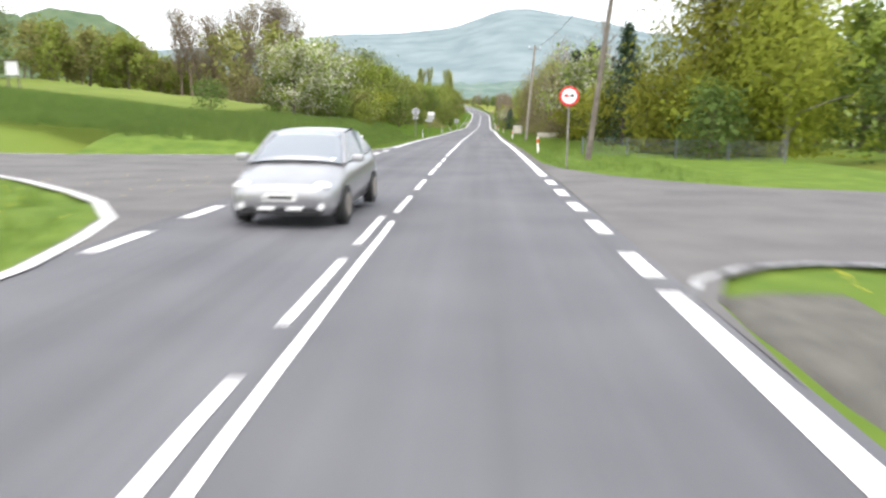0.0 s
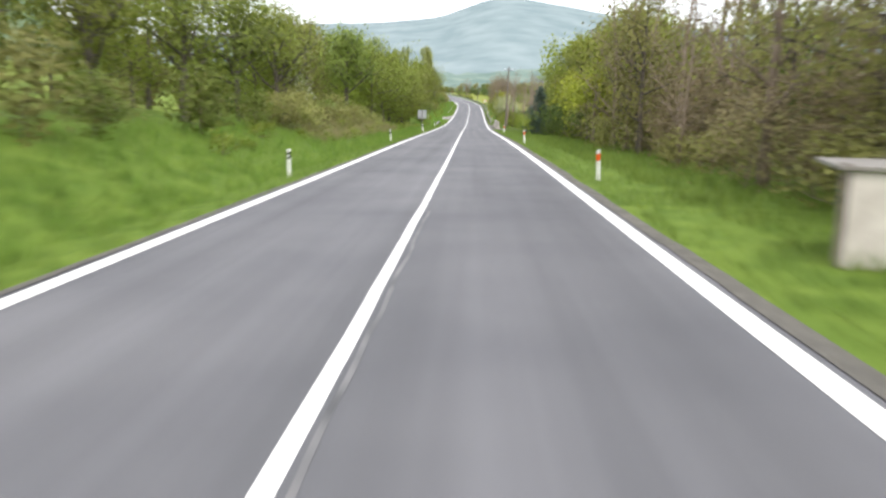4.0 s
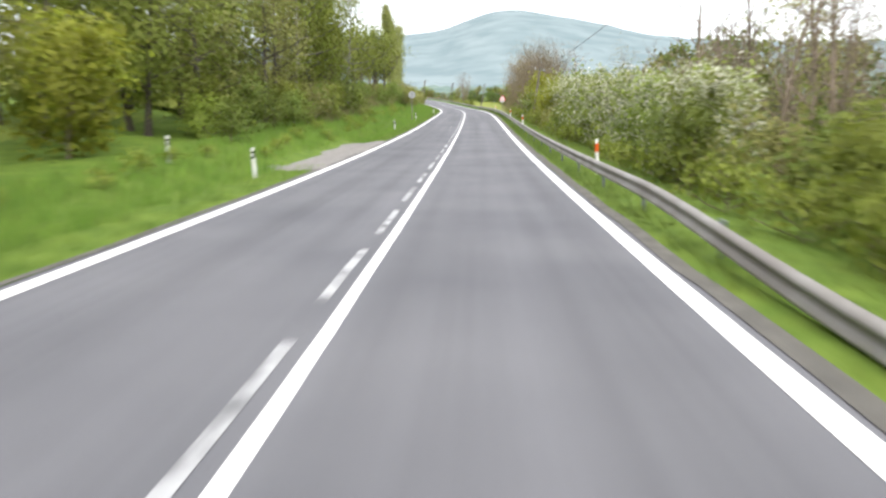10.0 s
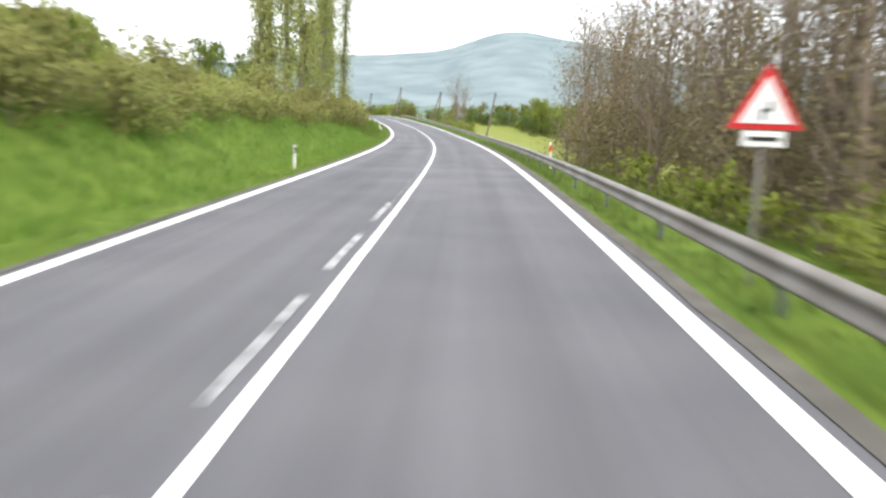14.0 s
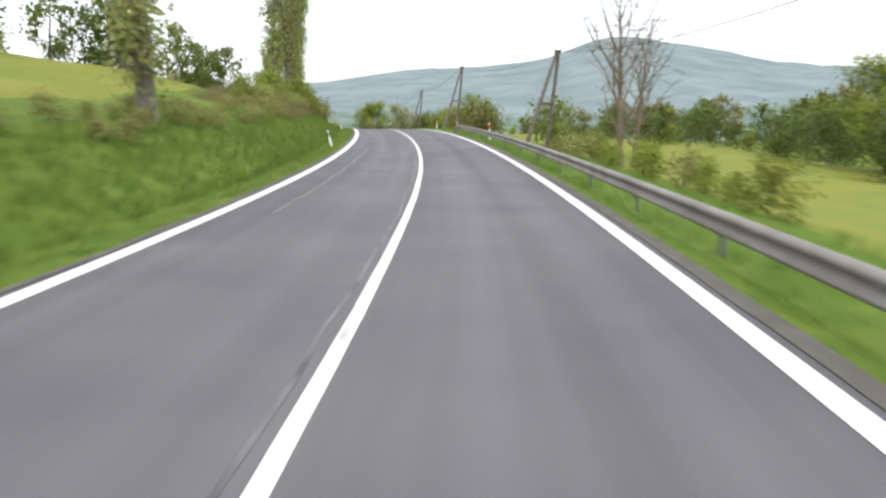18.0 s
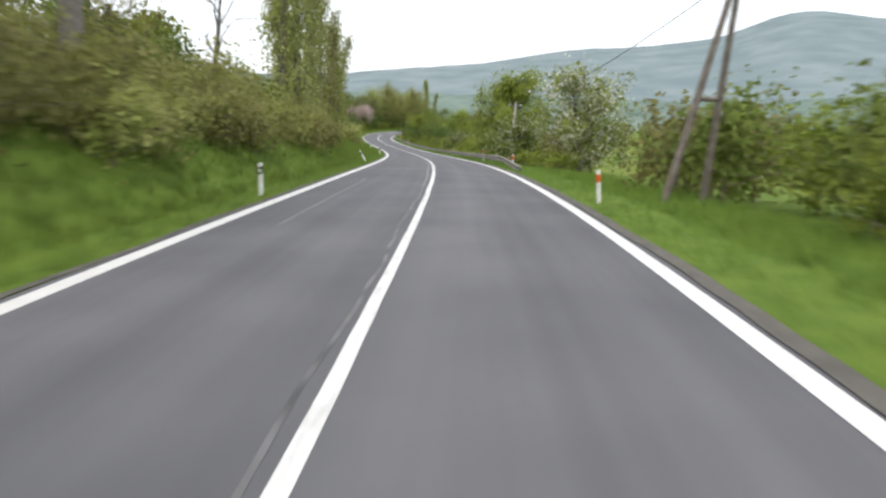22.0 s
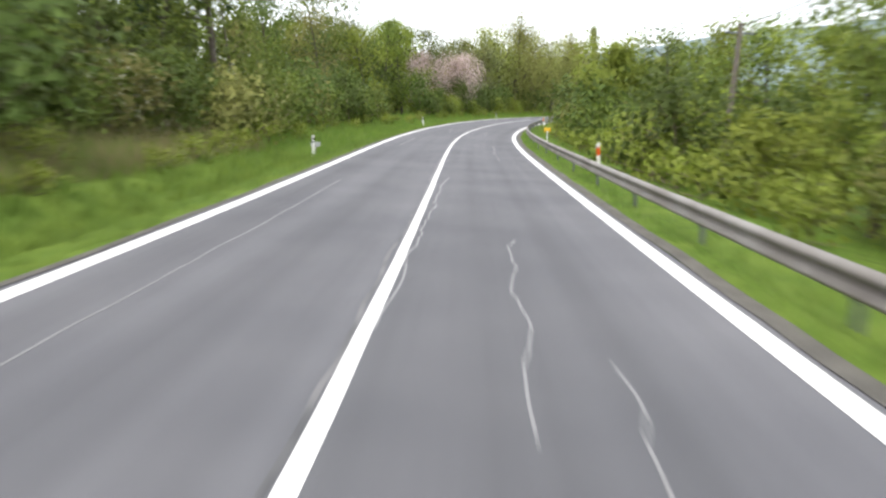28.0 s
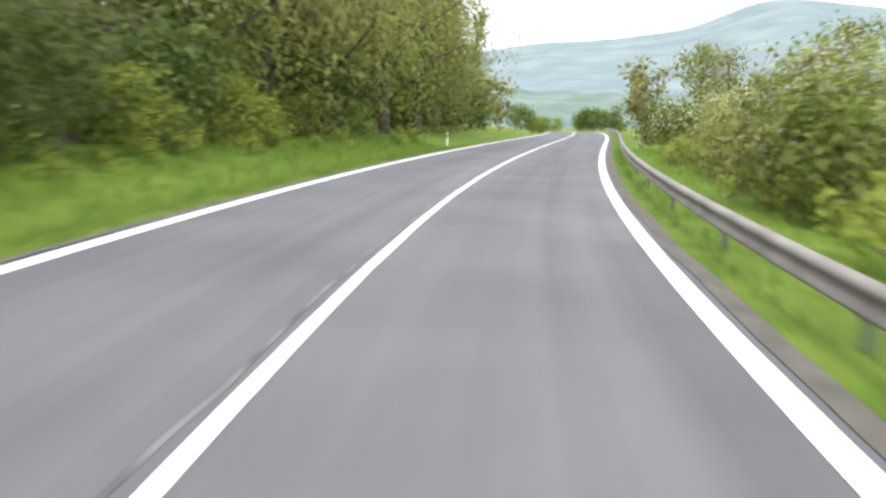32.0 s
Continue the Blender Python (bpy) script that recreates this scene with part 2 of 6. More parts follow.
M_TURF = material("meadow_turf", (0.11, 0.165, 0.027), 0.95, spots=(0.175, 0.205, 0.042), scale=0.12, detail=12, bump=.9, bump_scale=6, coords="World", spec=.1)
M_BLADE = leaf_material("grass_blades", (0.115, 0.195, 0.028), (0.175, 0.255, 0.042), .3)
M_LUSH = leaf_material("lush_grass_blades", (0.113, 0.205, 0.024), (0.18, 0.27, 0.038), .35)
M_DRY = leaf_material("dry_grass_blades", (0.25, 0.21, 0.1), (0.17, 0.17, 0.06), .35)
M_FIELD = material("young_crop_field", (0.15, 0.18, 0.03), 0.9, spots=(0.21, 0.215, 0.042), scale=0.12, detail=9, bump=.7, bump_scale=7, coords="World", spec=.1)
M_PASTURE = material("pale_meadow", (0.125, 0.17, 0.032), 0.95, spots=(0.175, 0.21, 0.045), scale=0.3, detail=10, bump=.9, bump_scale=10, coords="World", spec=.1)
M_DEEP = leaf_material("deep_green_grass_blades", (0.1, 0.168, 0.03), (0.15, 0.215, 0.045), .4)
M_MEADOW = material("lush_meadow", (0.125, 0.19, 0.025), 0.95, spots=(0.205, 0.24, 0.034), scale=0.35, detail=10, bump=.9, bump_scale=10, coords="World", spec=.1)
M_RAPE = material("rape_field", (0.19, 0.2, 0.022), 0.9, spots=(0.14, 0.185, 0.026), scale=0.5, detail=8, bump=.6, bump_scale=8, coords="World")
M_GRIT = material("pale_grit", (0.2, 0.186, 0.172), 0.95, spots=(0.28, 0.262, 0.245), scale=3.5, detail=10, bump=0.7, bump_scale=60, coords="World")
M_EARTH = material("bare_earth", (0.125, 0.098, 0.074), 0.95, spots=(0.185, 0.152, 0.122), scale=2.0, detail=10, bump=.9, bump_scale=14, coords="World")
M_BARK = material("bark", (0.07, 0.058, 0.045), 0.95, spots=(0.14, 0.12, 0.1), scale=7, detail=8, bump=0.8, bump_scale=16, spread=.2)
M_BARK_PALE = material("pale_bark", (0.17, 0.155, 0.13), 0.95, spots=(0.28, 0.26, 0.23), scale=6, detail=8, bump=0.7, bump_scale=14, spread=.2)
M_TWIG = material("twigs", (0.18, 0.14, 0.105), 0.95, spots=(0.25, 0.2, 0.155), scale=2, spread=.2)
M_LEAF_FRESH = leaf_material("fresh_leaves", (0.2, 0.255, 0.04), (0.28, 0.325, 0.06))
M_LEAF_MID = leaf_material("green_leaves", (0.13, 0.175, 0.034), (0.19, 0.235, 0.05))
M_LEAF_DARK = leaf_material("dark_leaves", (0.085, 0.125, 0.03), (0.125, 0.17, 0.04))
M_LEAF_GOLD = leaf_material("yellow_green_leaves", (0.235, 0.265, 0.03), (0.32, 0.34, 0.046))
M_LEAF_OLIVE = leaf_material("olive_leaves", (0.205, 0.205, 0.063), (0.28, 0.272, 0.09))
M_LEAF_BROWN = leaf_material("brown_young_leaves", (0.2, 0.165, 0.085), (0.27, 0.225, 0.12))
M_LEAF_WILLOW = leaf_material("willow_leaves", (0.25, 0.27, 0.075), (0.33, 0.345, 0.105))
M_LEAF_GREY = leaf_material("grey_green_leaves", (0.25, 0.27, 0.085), (0.33, 0.345, 0.12))
M_LEAF_MOSS = leaf_material("moss_green_leaves", (0.165, 0.2, 0.035), (0.235, 0.265, 0.055))
M_LEAF_SILVER = leaf_material("silver_willow_leaves", (0.22, 0.25, 0.12), (0.3, 0.325, 0.17))
M_LEAF_SCRUB = leaf_material("scrub_leaves", (0.26, 0.3, 0.072), (0.37, 0.345, 0.14), .5)
M_BLOSSOM = leaf_material("white_blossom", (0.6, 0.58, 0.48), (0.42, 0.43, 0.3), .3)
M_BLOSSOM_PINK = leaf_material("pink_blossom", (0.66, 0.53, 0.5), (0.52, 0.41, 0.37), .35)
M_NEEDLE = leaf_material("dark_needles", (0.022, 0.045, 0.018), (0.035, 0.06, 0.024), .12)
M_NEEDLE_BLUE = leaf_material("grey_green_needles", (0.04, 0.066, 0.045), (0.06, 0.088, 0.06), .12)
M_ZINC = material("galvanised_steel", (0.27, 0.255, 0.235), 0.6, 0.25, spots=(0.19, 0.17, 0.152), scale=1.1, detail=9, bump=.1, bump_scale=20, stops=(.35, .62))
M_POST_STEEL = material("weathered_steel_post", (0.2, 0.22, 0.23), 0.6, 0.5, spots=(0.13, 0.14, 0.15), scale=3)
M_SIGN_BACK = material("grey_sign_back", (0.45, 0.46, 0.48), 0.5, 0.2, spots=(0.38, 0.39, 0.42), scale=3)
M_SIGN_WHITE = material("white_sign_face", (0.78, 0.78, 0.78), 0.35, spots=(0.7, 0.7, 0.7), scale=4)
M_SIGN_RED = material("red_sign_band", (0.6, 0.03, 0.035), 0.35, spots=(0.52, 0.03, 0.03), scale=4)
M_BLACK = material("black_marking", (0.02, 0.02, 0.022), 0.5, spots=(.03, .03, .03), scale=5)
M_POST_WHITE = material("white_plastic_post", (0.76, 0.76, 0.74), 0.45, spots=(0.62, 0.61, 0.58), scale=5)
M_ORANGE = material("orange_reflector", (0.7, 0.12, 0.02), 0.3, spots=(0.6, .1, .02), scale=9)
M_YELLOW = material("yellow_plastic", (0.75, 0.45, 0.02), 0.45, spots=(0.65, .4, .03), scale=5)
M_CONCRETE = material("concrete", (0.42, 0.385, 0.34), 0.9, spots=(0.3, 0.28, 0.25), scale=1.5, detail=10, bump=.35, bump_scale=30)
M_WOOD_POLE = material("tarred_pole", (0.12, 0.1, 0.085), 0.9, spots=(0.2, 0.175, 0.15), scale=5, detail=8, bump=.5, bump_scale=20)
M_OLD_POLE = material("weathered_grey_pole", (0.22, 0.195, 0.165), 0.9, spots=(0.31, 0.28, 0.24), scale=5, detail=8, bump=.5, bump_scale=20)
M_WIRE = material("cable", (0.05, 0.05, 0.05), 0.6)
M_SHED = material("pale_sheet", (0.62, 0.58, 0.53), 0.8, spots=(0.45, 0.41, 0.37), scale=2.5, detail=8, bump=.2)
M_FLOWER = leaf_material("dandelion", (0.75, 0.6, 0.02), (0.8, 0.65, 0.04), .2)
# aerial haze is mixed into this base colour, bluer and paler than forest
M_FOREST_HAZED = material("hazed_forest_hill", (0.165, 0.212, 0.222), 1.0, spots=(0.222, 0.268, 0.274), scale=0.009, detail=14, bump=.3, bump_scale=.03, coords="World", stops=(.36, .66), spec=0)
# foothill woods with a weaker share of the same haze put into the colour
M_FOOT_HAZED = material("hazed_far_woods", (0.12, 0.17, 0.15), 1.0, spots=(0.185, 0.235, 0.2), scale=0.02, detail=12, bump=.8, bump_scale=.06, coords="World", stops=(.35, .65), spec=0)
# nearer slope: its green is greyed a little to carry painted haze
M_HILL_NEAR_HAZED = material("hazed_wooded_hillside", (0.085, 0.125, 0.075), 1.0, spots=(0.14, 0.18, 0.105), scale=0.05, detail=12, bump=1.0, bump_scale=.2, coords="World", spec=0)


def upright(m, k):
    """Squeezes a pattern in height, so that it keeps its grain on slopes seen from the side."""
    n, l = m.node_tree.nodes, m.node_tree.links
    for t in [q for q in n if q.type == "TEX_NOISE"]:
        src = t.inputs["Vector"].links[0].from_socket
        mp = n.new("ShaderNodeMapping")
        mp.inputs["Scale"].default_value = (1, 1, k)
        l.new(src, mp.inputs["Vector"])
        l.new(mp.outputs[0], t.inputs["Vector"])


for hill_mat in (M_FOREST_HAZED, M_FOOT_HAZED, M_HILL_NEAR_HAZED):
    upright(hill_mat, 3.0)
M_SILVER = material("silver_car_paint", (0.38, 0.38, 0.39), 0.28, 0.7, spots=(0.43, .43, .44), scale=2)
M_RUBBER = material("tyre_rubber", (0.02, 0.02, 0.02), 0.85, spots=(.03, .03, .03), scale=9)
# pale metallic base stands in for bright sky reflected in the windscreen
M_GLASS_SKY = material("sky_reflecting_glass", (0.33, 0.35, 0.37), 0.06, 0.8, spec=.8)
M_GLASS_SIDE = material("dark_side_glass", (0.05, 0.055, 0.06), 0.06, 0.0, spec=.6)
M_LAMP = material("lamp_lens", (0.7, 0.7, 0.7), 0.1, spec=.6)
M_PLATE = material("plate_white", (0.7, 0.7, 0.68), 0.4)
M_BLUE = material("blue_plate", (0.03, 0.08, 0.5), 0.4)
M_STONE = material("pale_rubble", (0.36, 0.33, 0.27), 0.95, spots=(0.5, 0.47, 0.4), scale=3, detail=8, bump=.6, spread=.15)


# ---- mesh helpers ----
def mesh_of(name, verts, faces, mat, smooth_shade=False):
    me = bpy.data.meshes.new(name)
    me.from_pydata([tuple(map(float, v)) for v in verts], [], [tuple(map(int, f)) for f in faces])
    for one in (mat if isinstance(mat, (list, tuple)) else [mat]):
        me.materials.append(one)
    if smooth_shade:
        me.polygons.foreach_set("use_smooth", [True] * len(me.polygons))
    me.update()
    return me


def quads_mesh(name, verts, n_corner, mat, shade=None):
    """Loose polygons of n corners each, verts of shape (n, corners, 3), built in bulk."""
    n = len(verts)
    me = bpy.data.meshes.new(name)
    me.vertices.add(n * n_corner)
    me.vertices.foreach_set("co", np.asarray(verts, dtype=np.float32).ravel())
    me.loops.add(n * n_corner)
    me.loops.foreach_set("vertex_index", np.arange(n * n_corner, dtype=np.int32))
    me.polygons.add(n)
    me.polygons.foreach_set("loop_start", np.arange(0, n * n_corner, n_corner, dtype=np.int32))
    me.polygons.foreach_set("loop_total", np.full(n, n_corner, dtype=np.int32))
    me.materials.append(mat)
    me.update(calc_edges=True)
    if shade is not None:
        me.polygons.foreach_set("use_smooth", [True] * n)
        me.normals_split_custom_set_from_vertices(np.repeat(shade, n_corner, 0).tolist())
    return me


def part(name, data, parent, label="", m=None):
    """One mesh as a part under a thing."""
    if isinstance(data, tuple):
        bm, mat = data
        me = bpy.data.meshes.new(name)
        bm.to_mesh(me)
        bm.free()
        me.materials.append(mat)
        data = me
    ob = new(name, data)
    ob.parent = parent
    if m is not None:
        ob.matrix_basis = m
    return tagged(ob, label) if label else ob


def box(sx, sy, sz, at=(0, 0, 0), bevel=0.0):
    bm = bmesh.new()
    bmesh.ops.create_cube(bm, size=1, matrix=Matrix.Translation(at) @ Matrix.Diagonal((sx, sy, sz, 1)))
    if bevel:
        bmesh.ops.bevel(bm, geom=bm.edges[:], offset=bevel, segments=2, affect="EDGES", profile=.6)
    return bm


def rod(r, a, b, sides=10, r2=None):
    """A tapered rod from a to b."""
    a, b = Vector(a), Vector(b)
    bm = bmesh.new()
    q = (b - a).to_track_quat("Z", "Y").to_matrix().to_4x4()
    bmesh.ops.create_cone(bm, cap_ends=True, segments=sides, radius1=r, radius2=r if r2 is None else r2, depth=(b - a).length, matrix=Matrix.Translation((a + b) / 2) @ q)
    return bm


def joined(*bms):
    out = bmesh.new()
    for b in bms:
        me = bpy.data.meshes.new("t")
        b.to_mesh(me)
        b.free()
        out.from_mesh(me)
        bpy.data.meshes.remove(me)
    return out


def spot(s, d, z=None, turn=0.0, scale=1.0, lean=0.0):
    """A pose on the ground at (s, d), y ahead along the road."""
    x, y = on_line(s, d)
    if z is None:
        z = float(ground(s, d)) if abs(d) > EDGE else float(surface(s, d))
    m = pose(float(x), float(y), float(z), 0, lean, math.degrees(heading(s)) + turn)
    if not isinstance(scale, tuple):
        scale = (scale, scale, scale)
    return m @ Matrix.Diagonal((*scale, 1))


def ribbon(name, s0, s1, d0, d1, mat, lift=0.0, step=2.0, kind="structure", label="", thick=0.0, wobble=0.0, over=surface, parent=None, cols=1, feather=0.0):
    """A strip of surface that follows the road between the offsets d0 and d1."""
    ss = np.arange(s0, s1 + step * .5, step)
    if len(ss) < 2:
        ss = np.array([s0, s1])
    ds = np.linspace(d0, d1, cols + 1)
    vs = []
    for i, s in enumerate(ss):
        w = wobble * (noise.noise(Vector((s * .31, d0, 0))) + .5 * noise.noise(Vector((s * 1.1, d1, 3))))
        for d in ds:
            x, y = on_line(s, d + w)
            sunk = 0.0
            if feather:
                sunk = (lift + .16) * (1 - float(smooth(min(abs(d - d0), abs(d - d1), s - s0, s1 - s), 0, feather)))
            vs.append((x, y, float(over(s, d)) + lift - sunk))
    c = cols + 1
    fs = [(i * c + j, i * c + j + 1, (i + 1) * c + j + 1, (i + 1) * c + j) for i in range(len(ss) - 1) for j in range(cols)]
    me = mesh_of(name, vs, fs, mat, True)
    if mat is M_ASPHALT:
        along = np.array([(s, d) for s in ss for d in ds])
        lv = np.empty(len(me.loops), dtype=np.int32)
        me.loops.foreach_get("vertex_index", lv)
        me.uv_layers.new(name="along").data.foreach_set("uv", along[lv].astype(np.float32).ravel())
    ob = new(name, me)
    if parent is not None:
        ob.parent = parent
        return ob
    return tagged(ob, label, "", "", kind)


# ---- the ground: one sheet to the horizon ----
def nearest(px, py):
    """s and d of the nearest place on the road for arrays of points."""
    best_s, best_d = np.zeros(len(px)), np.zeros(len(px))
    sx, sy, sh, sv = RX[::4], RY[::4], HEAD[::4], S[::4]
    for i in range(0, len(px), 2000):
        dx = px[i:i + 2000, None] - sx[None]
        dy = py[i:i + 2000, None] - sy[None]
        j = np.argmin(dx * dx + dy * dy, 1)
        k = np.arange(len(j))
        ex, ey = dx[k, j], dy[k, j]
        along = -ex * np.sin(sh[j]) + ey * np.cos(sh[j])
        best_s[i:i + 2000] = sv[j] + along
        best_d[i:i + 2000] = ex * np.cos(sh[j]) + ey * np.sin(sh[j])
    return best_s, best_d


def spread_out(lo, hi, step, reach):
    core = list(np.arange(lo, hi + .1, step))
    out, w, a, b = [], step, lo, hi
    left, right = [], []
    while b - hi < reach:
        w *= 1.22
        a, b = a - w, b + w
        left.append(a)
        right.append(b)
    return np.array(left[::-1] + core + right)


gx, gy = spread_out(-250, 90, 5.0, 4000), spread_out(-50, 880, 5.0, 4000)
GX, GY = np.meshgrid(gx, gy)
px, py = GX.ravel(), GY.ravel()
gs, gd = nearest(px, py)
gz = ground(np.clip(gs, -60, 930), gd)
gz -= 1.6 * (1 - smooth(np.abs(gd), 15.5, 23))
gz = gz - 6 * smooth(np.abs(gd), 200, 900)
nxg = len(gx)
gf = [(j * nxg + i, j * nxg + i + 1, (j + 1) * nxg + i + 1, (j + 1) * nxg + i) for j in range(len(gy) - 1) for i in range(nxg - 1)]
tagged(new("ground", mesh_of("ground", np.stack([px, py, gz], 1), gf, M_TURF, True)), "green spring meadow and fields", "ground", "", "structure")


def verge(name, side, label):
    ds = [3.68, 4.15, 4.7, 5.3, 5.9, 6.6, 7.4, 8.3, 9.3, 10.4, 11.6, 13, 14.5, 16, 17.5]
    ss = np.arange(-24, 861, 2.0)
    vs = []
    for s in ss:
        for d in ds:
            x, y = on_line(s, side * d)
            z = float(ground(s, side * d))
            if d > 5:
                z += .07 * noise.noise(Vector((s * .6, d * .6, side))) + .05 * noise.noise(Vector((s * 1.9, d * 1.9, side)))
            if d < 3.9:
                z = float(surface(s, side * d)) - .03
            if d > 16.5:
                z -= 1.7
            vs.append((x, y, z))
    n = len(ds)
    fs = [(i * n + j, i * n + j + 1, (i + 1) * n + j + 1, (i + 1) * n + j) for i in range(len(ss) - 1) for j in range(n - 1)]
    if side < 0:
        fs = [f[::-1] for f in fs]
    return tagged(new(name, mesh_of(name, vs, fs, M_VERGE, True)), label, "verge", "", "structure")


verge("verge_left", -1, "mown grass verge and rising bank beside the road")
verge("verge_right", 1, "mown grass verge falling away from the road")

# ---- the road ----
road_ob = ribbon("road", -24, 880, -EDGE, EDGE, M_ASPHALT, 0, 2.0, label="grey worn asphalt country road", cols=8)
for side in (-1, 1):
    ribbon("gravel_shoulder", 34 if side < 0 else 27, 880, side * 3.72, side * (3.97 if side > 0 else 3.84), M_GRAVEL, .012, 1.0, label="narrow strip of gravel beside the asphalt", wobble=.07, over=lambda s, d: np.maximum(surface(s, d), ground(s, d)))

# ---- road markings ----
PAINT = .005
ribbon("edge_line_right", 24, 880, HALF - .125, HALF + .125, M_PAINT, PAINT, label="solid white edge line painted on the asphalt")
ribbon("edge_line_right", -24, 7.6, HALF - .125, HALF + .125, M_PAINT, PAINT, label="solid white edge line ending at the side road")
ribbon("edge_line_left", 46, 880, -HALF - .125, -HALF + .125, M_PAINT, PAINT, label="solid white edge line painted on the asphalt")
ribbon("centre_line", 36, 880, -.07, .07, M_PAINT_WORN, PAINT, label="solid white centre line with worn edges", step=.7, wobble=.014)
ribbon("centre_line", -24, 13, .05, .16, M_PAINT, PAINT, label="solid white centre line beside the junction", step=.7, wobble=.014)


def dashes(starts, length, d, width, mat, label, group):
    for a in starts:
        ob = ribbon("road_dash", a, a + length, d - width / 2, d + width / 2, mat, PAINT + .002, length / 4, "", label, wobble=.02)
        tagged(ob, label, "road marking", group, "thing")


dashes((-2.5, 2.0, 6.5, 10.7), 3.0, -.14, .125, M_PAINT, "short white dash of the centre line", "centre dashes")
dashes((14.3, 18.9, 23.8, 27.4, 31.3), 3.0, .05, .125, M_PAINT, "short white dash of the centre line", "centre dashes")
dashes((8.8, 12.1, 15.0, 18.0, 21.0), 1.55, HALF, .25, M_PAINT, "broad white dash across the side road", "junction dashes")
dashes((9.7, 13.1, 16.8, 20.3, 23.9, 27.5, 31.2, 33.5, 36.8, 40.4), 1.75, -HALF + .1, .25, M_PAINT, "broad white dash across the side road", "junction dashes")
dashes([227.0 + 4.5 * i for i in range(27)], 3.0, -.26, .12, M_PAINT_OLD, "worn grey remnant of an older centre dash", "old centre dashes")

# ---- trees and bushes ----
def tube(path, radii, sides, vs, fs):
    """Adds a tapered tube along a path to the lists of vertices and faces."""
    base = len(vs)
    n = len(path)
    for i, p in enumerate(path):
        d = (path[min(i + 1, n - 1)] - path[max(i - 1, 0)])
        d = d / (np.linalg.norm(d) + 1e-9)
        a = np.cross(d, (0.3, 1, 0.2) if abs(d[2]) > .8 else (0, 0, 1.0))
        a /= np.linalg.norm(a) + 1e-9
        b = np.cross(d, a)
        for k in range(sides):
            t = 2 * math.pi * k / sides
            vs.append(p + radii[i] * (a * math.cos(t) + b * math.sin(t)))
    for i in range(n - 1):
        for k in range(sides):
            k2 = (k + 1) % sides
            fs.append((base + i * sides + k, base + i * sides + k2, base + (i + 1) * sides + k2, base + (i + 1) * sides + k))


def bent(rng, a, way, length, segs, wander, lift):
    """A wandering path from a."""
    pts, p, w = [np.array(a)], np.array(a, float), np.array(way, float)
    for _ in range(segs):
        w = w + rng.normal(0, wander, 3) + (0, 0, lift)
        w /= np.linalg.norm(w)
        p = p + w * length / segs
        pts.append(p)
    return pts


def leaf_quads(rng, centres, spread, count, size, droop=0.0, middle=0.0, squat=1.0):
    """Small pointed leaves scattered round the given centres, turned towards the light outside the crown; with their shading."""
    c = np.asarray(centres)
    i = rng.integers(0, len(c), count)
    p = c[i] + rng.normal(0, 1, (count, 3)) * spread
    if droop:
        p[:, 2] -= droop * rng.random(count) ** 2
        p[:, 2] = np.maximum(p[:, 2], .25)
    out = p * (1, 1, squat) - (0, 0, middle * squat)
    out /= np.linalg.norm(out, axis=1)[:, None] + 1e-6
    out[:, 2] += .35
    face = out + rng.normal(0, .9, (count, 3))
    face /= np.linalg.norm(face, axis=1)[:, None]
    u = rng.normal(0, 1, (count, 3))
    if droop:
        u[:, 2] -= 1.6
    u = np.cross(face, np.cross(u, face))
    u /= np.linalg.norm(u, axis=1)[:, None] + 1e-9
    v = np.cross(face, u)
    s = size * rng.uniform(.55, 1.4, (count, 1))
    w = s * (.42 if droop else .75)
    shade = out + .45 * face
    shade /= np.linalg.norm(shade, axis=1)[:, None]
    return np.stack([p - u * s * .5 - v * w, p + u * s * 1.3, p - u * s * .5 + v * w], 1), shade


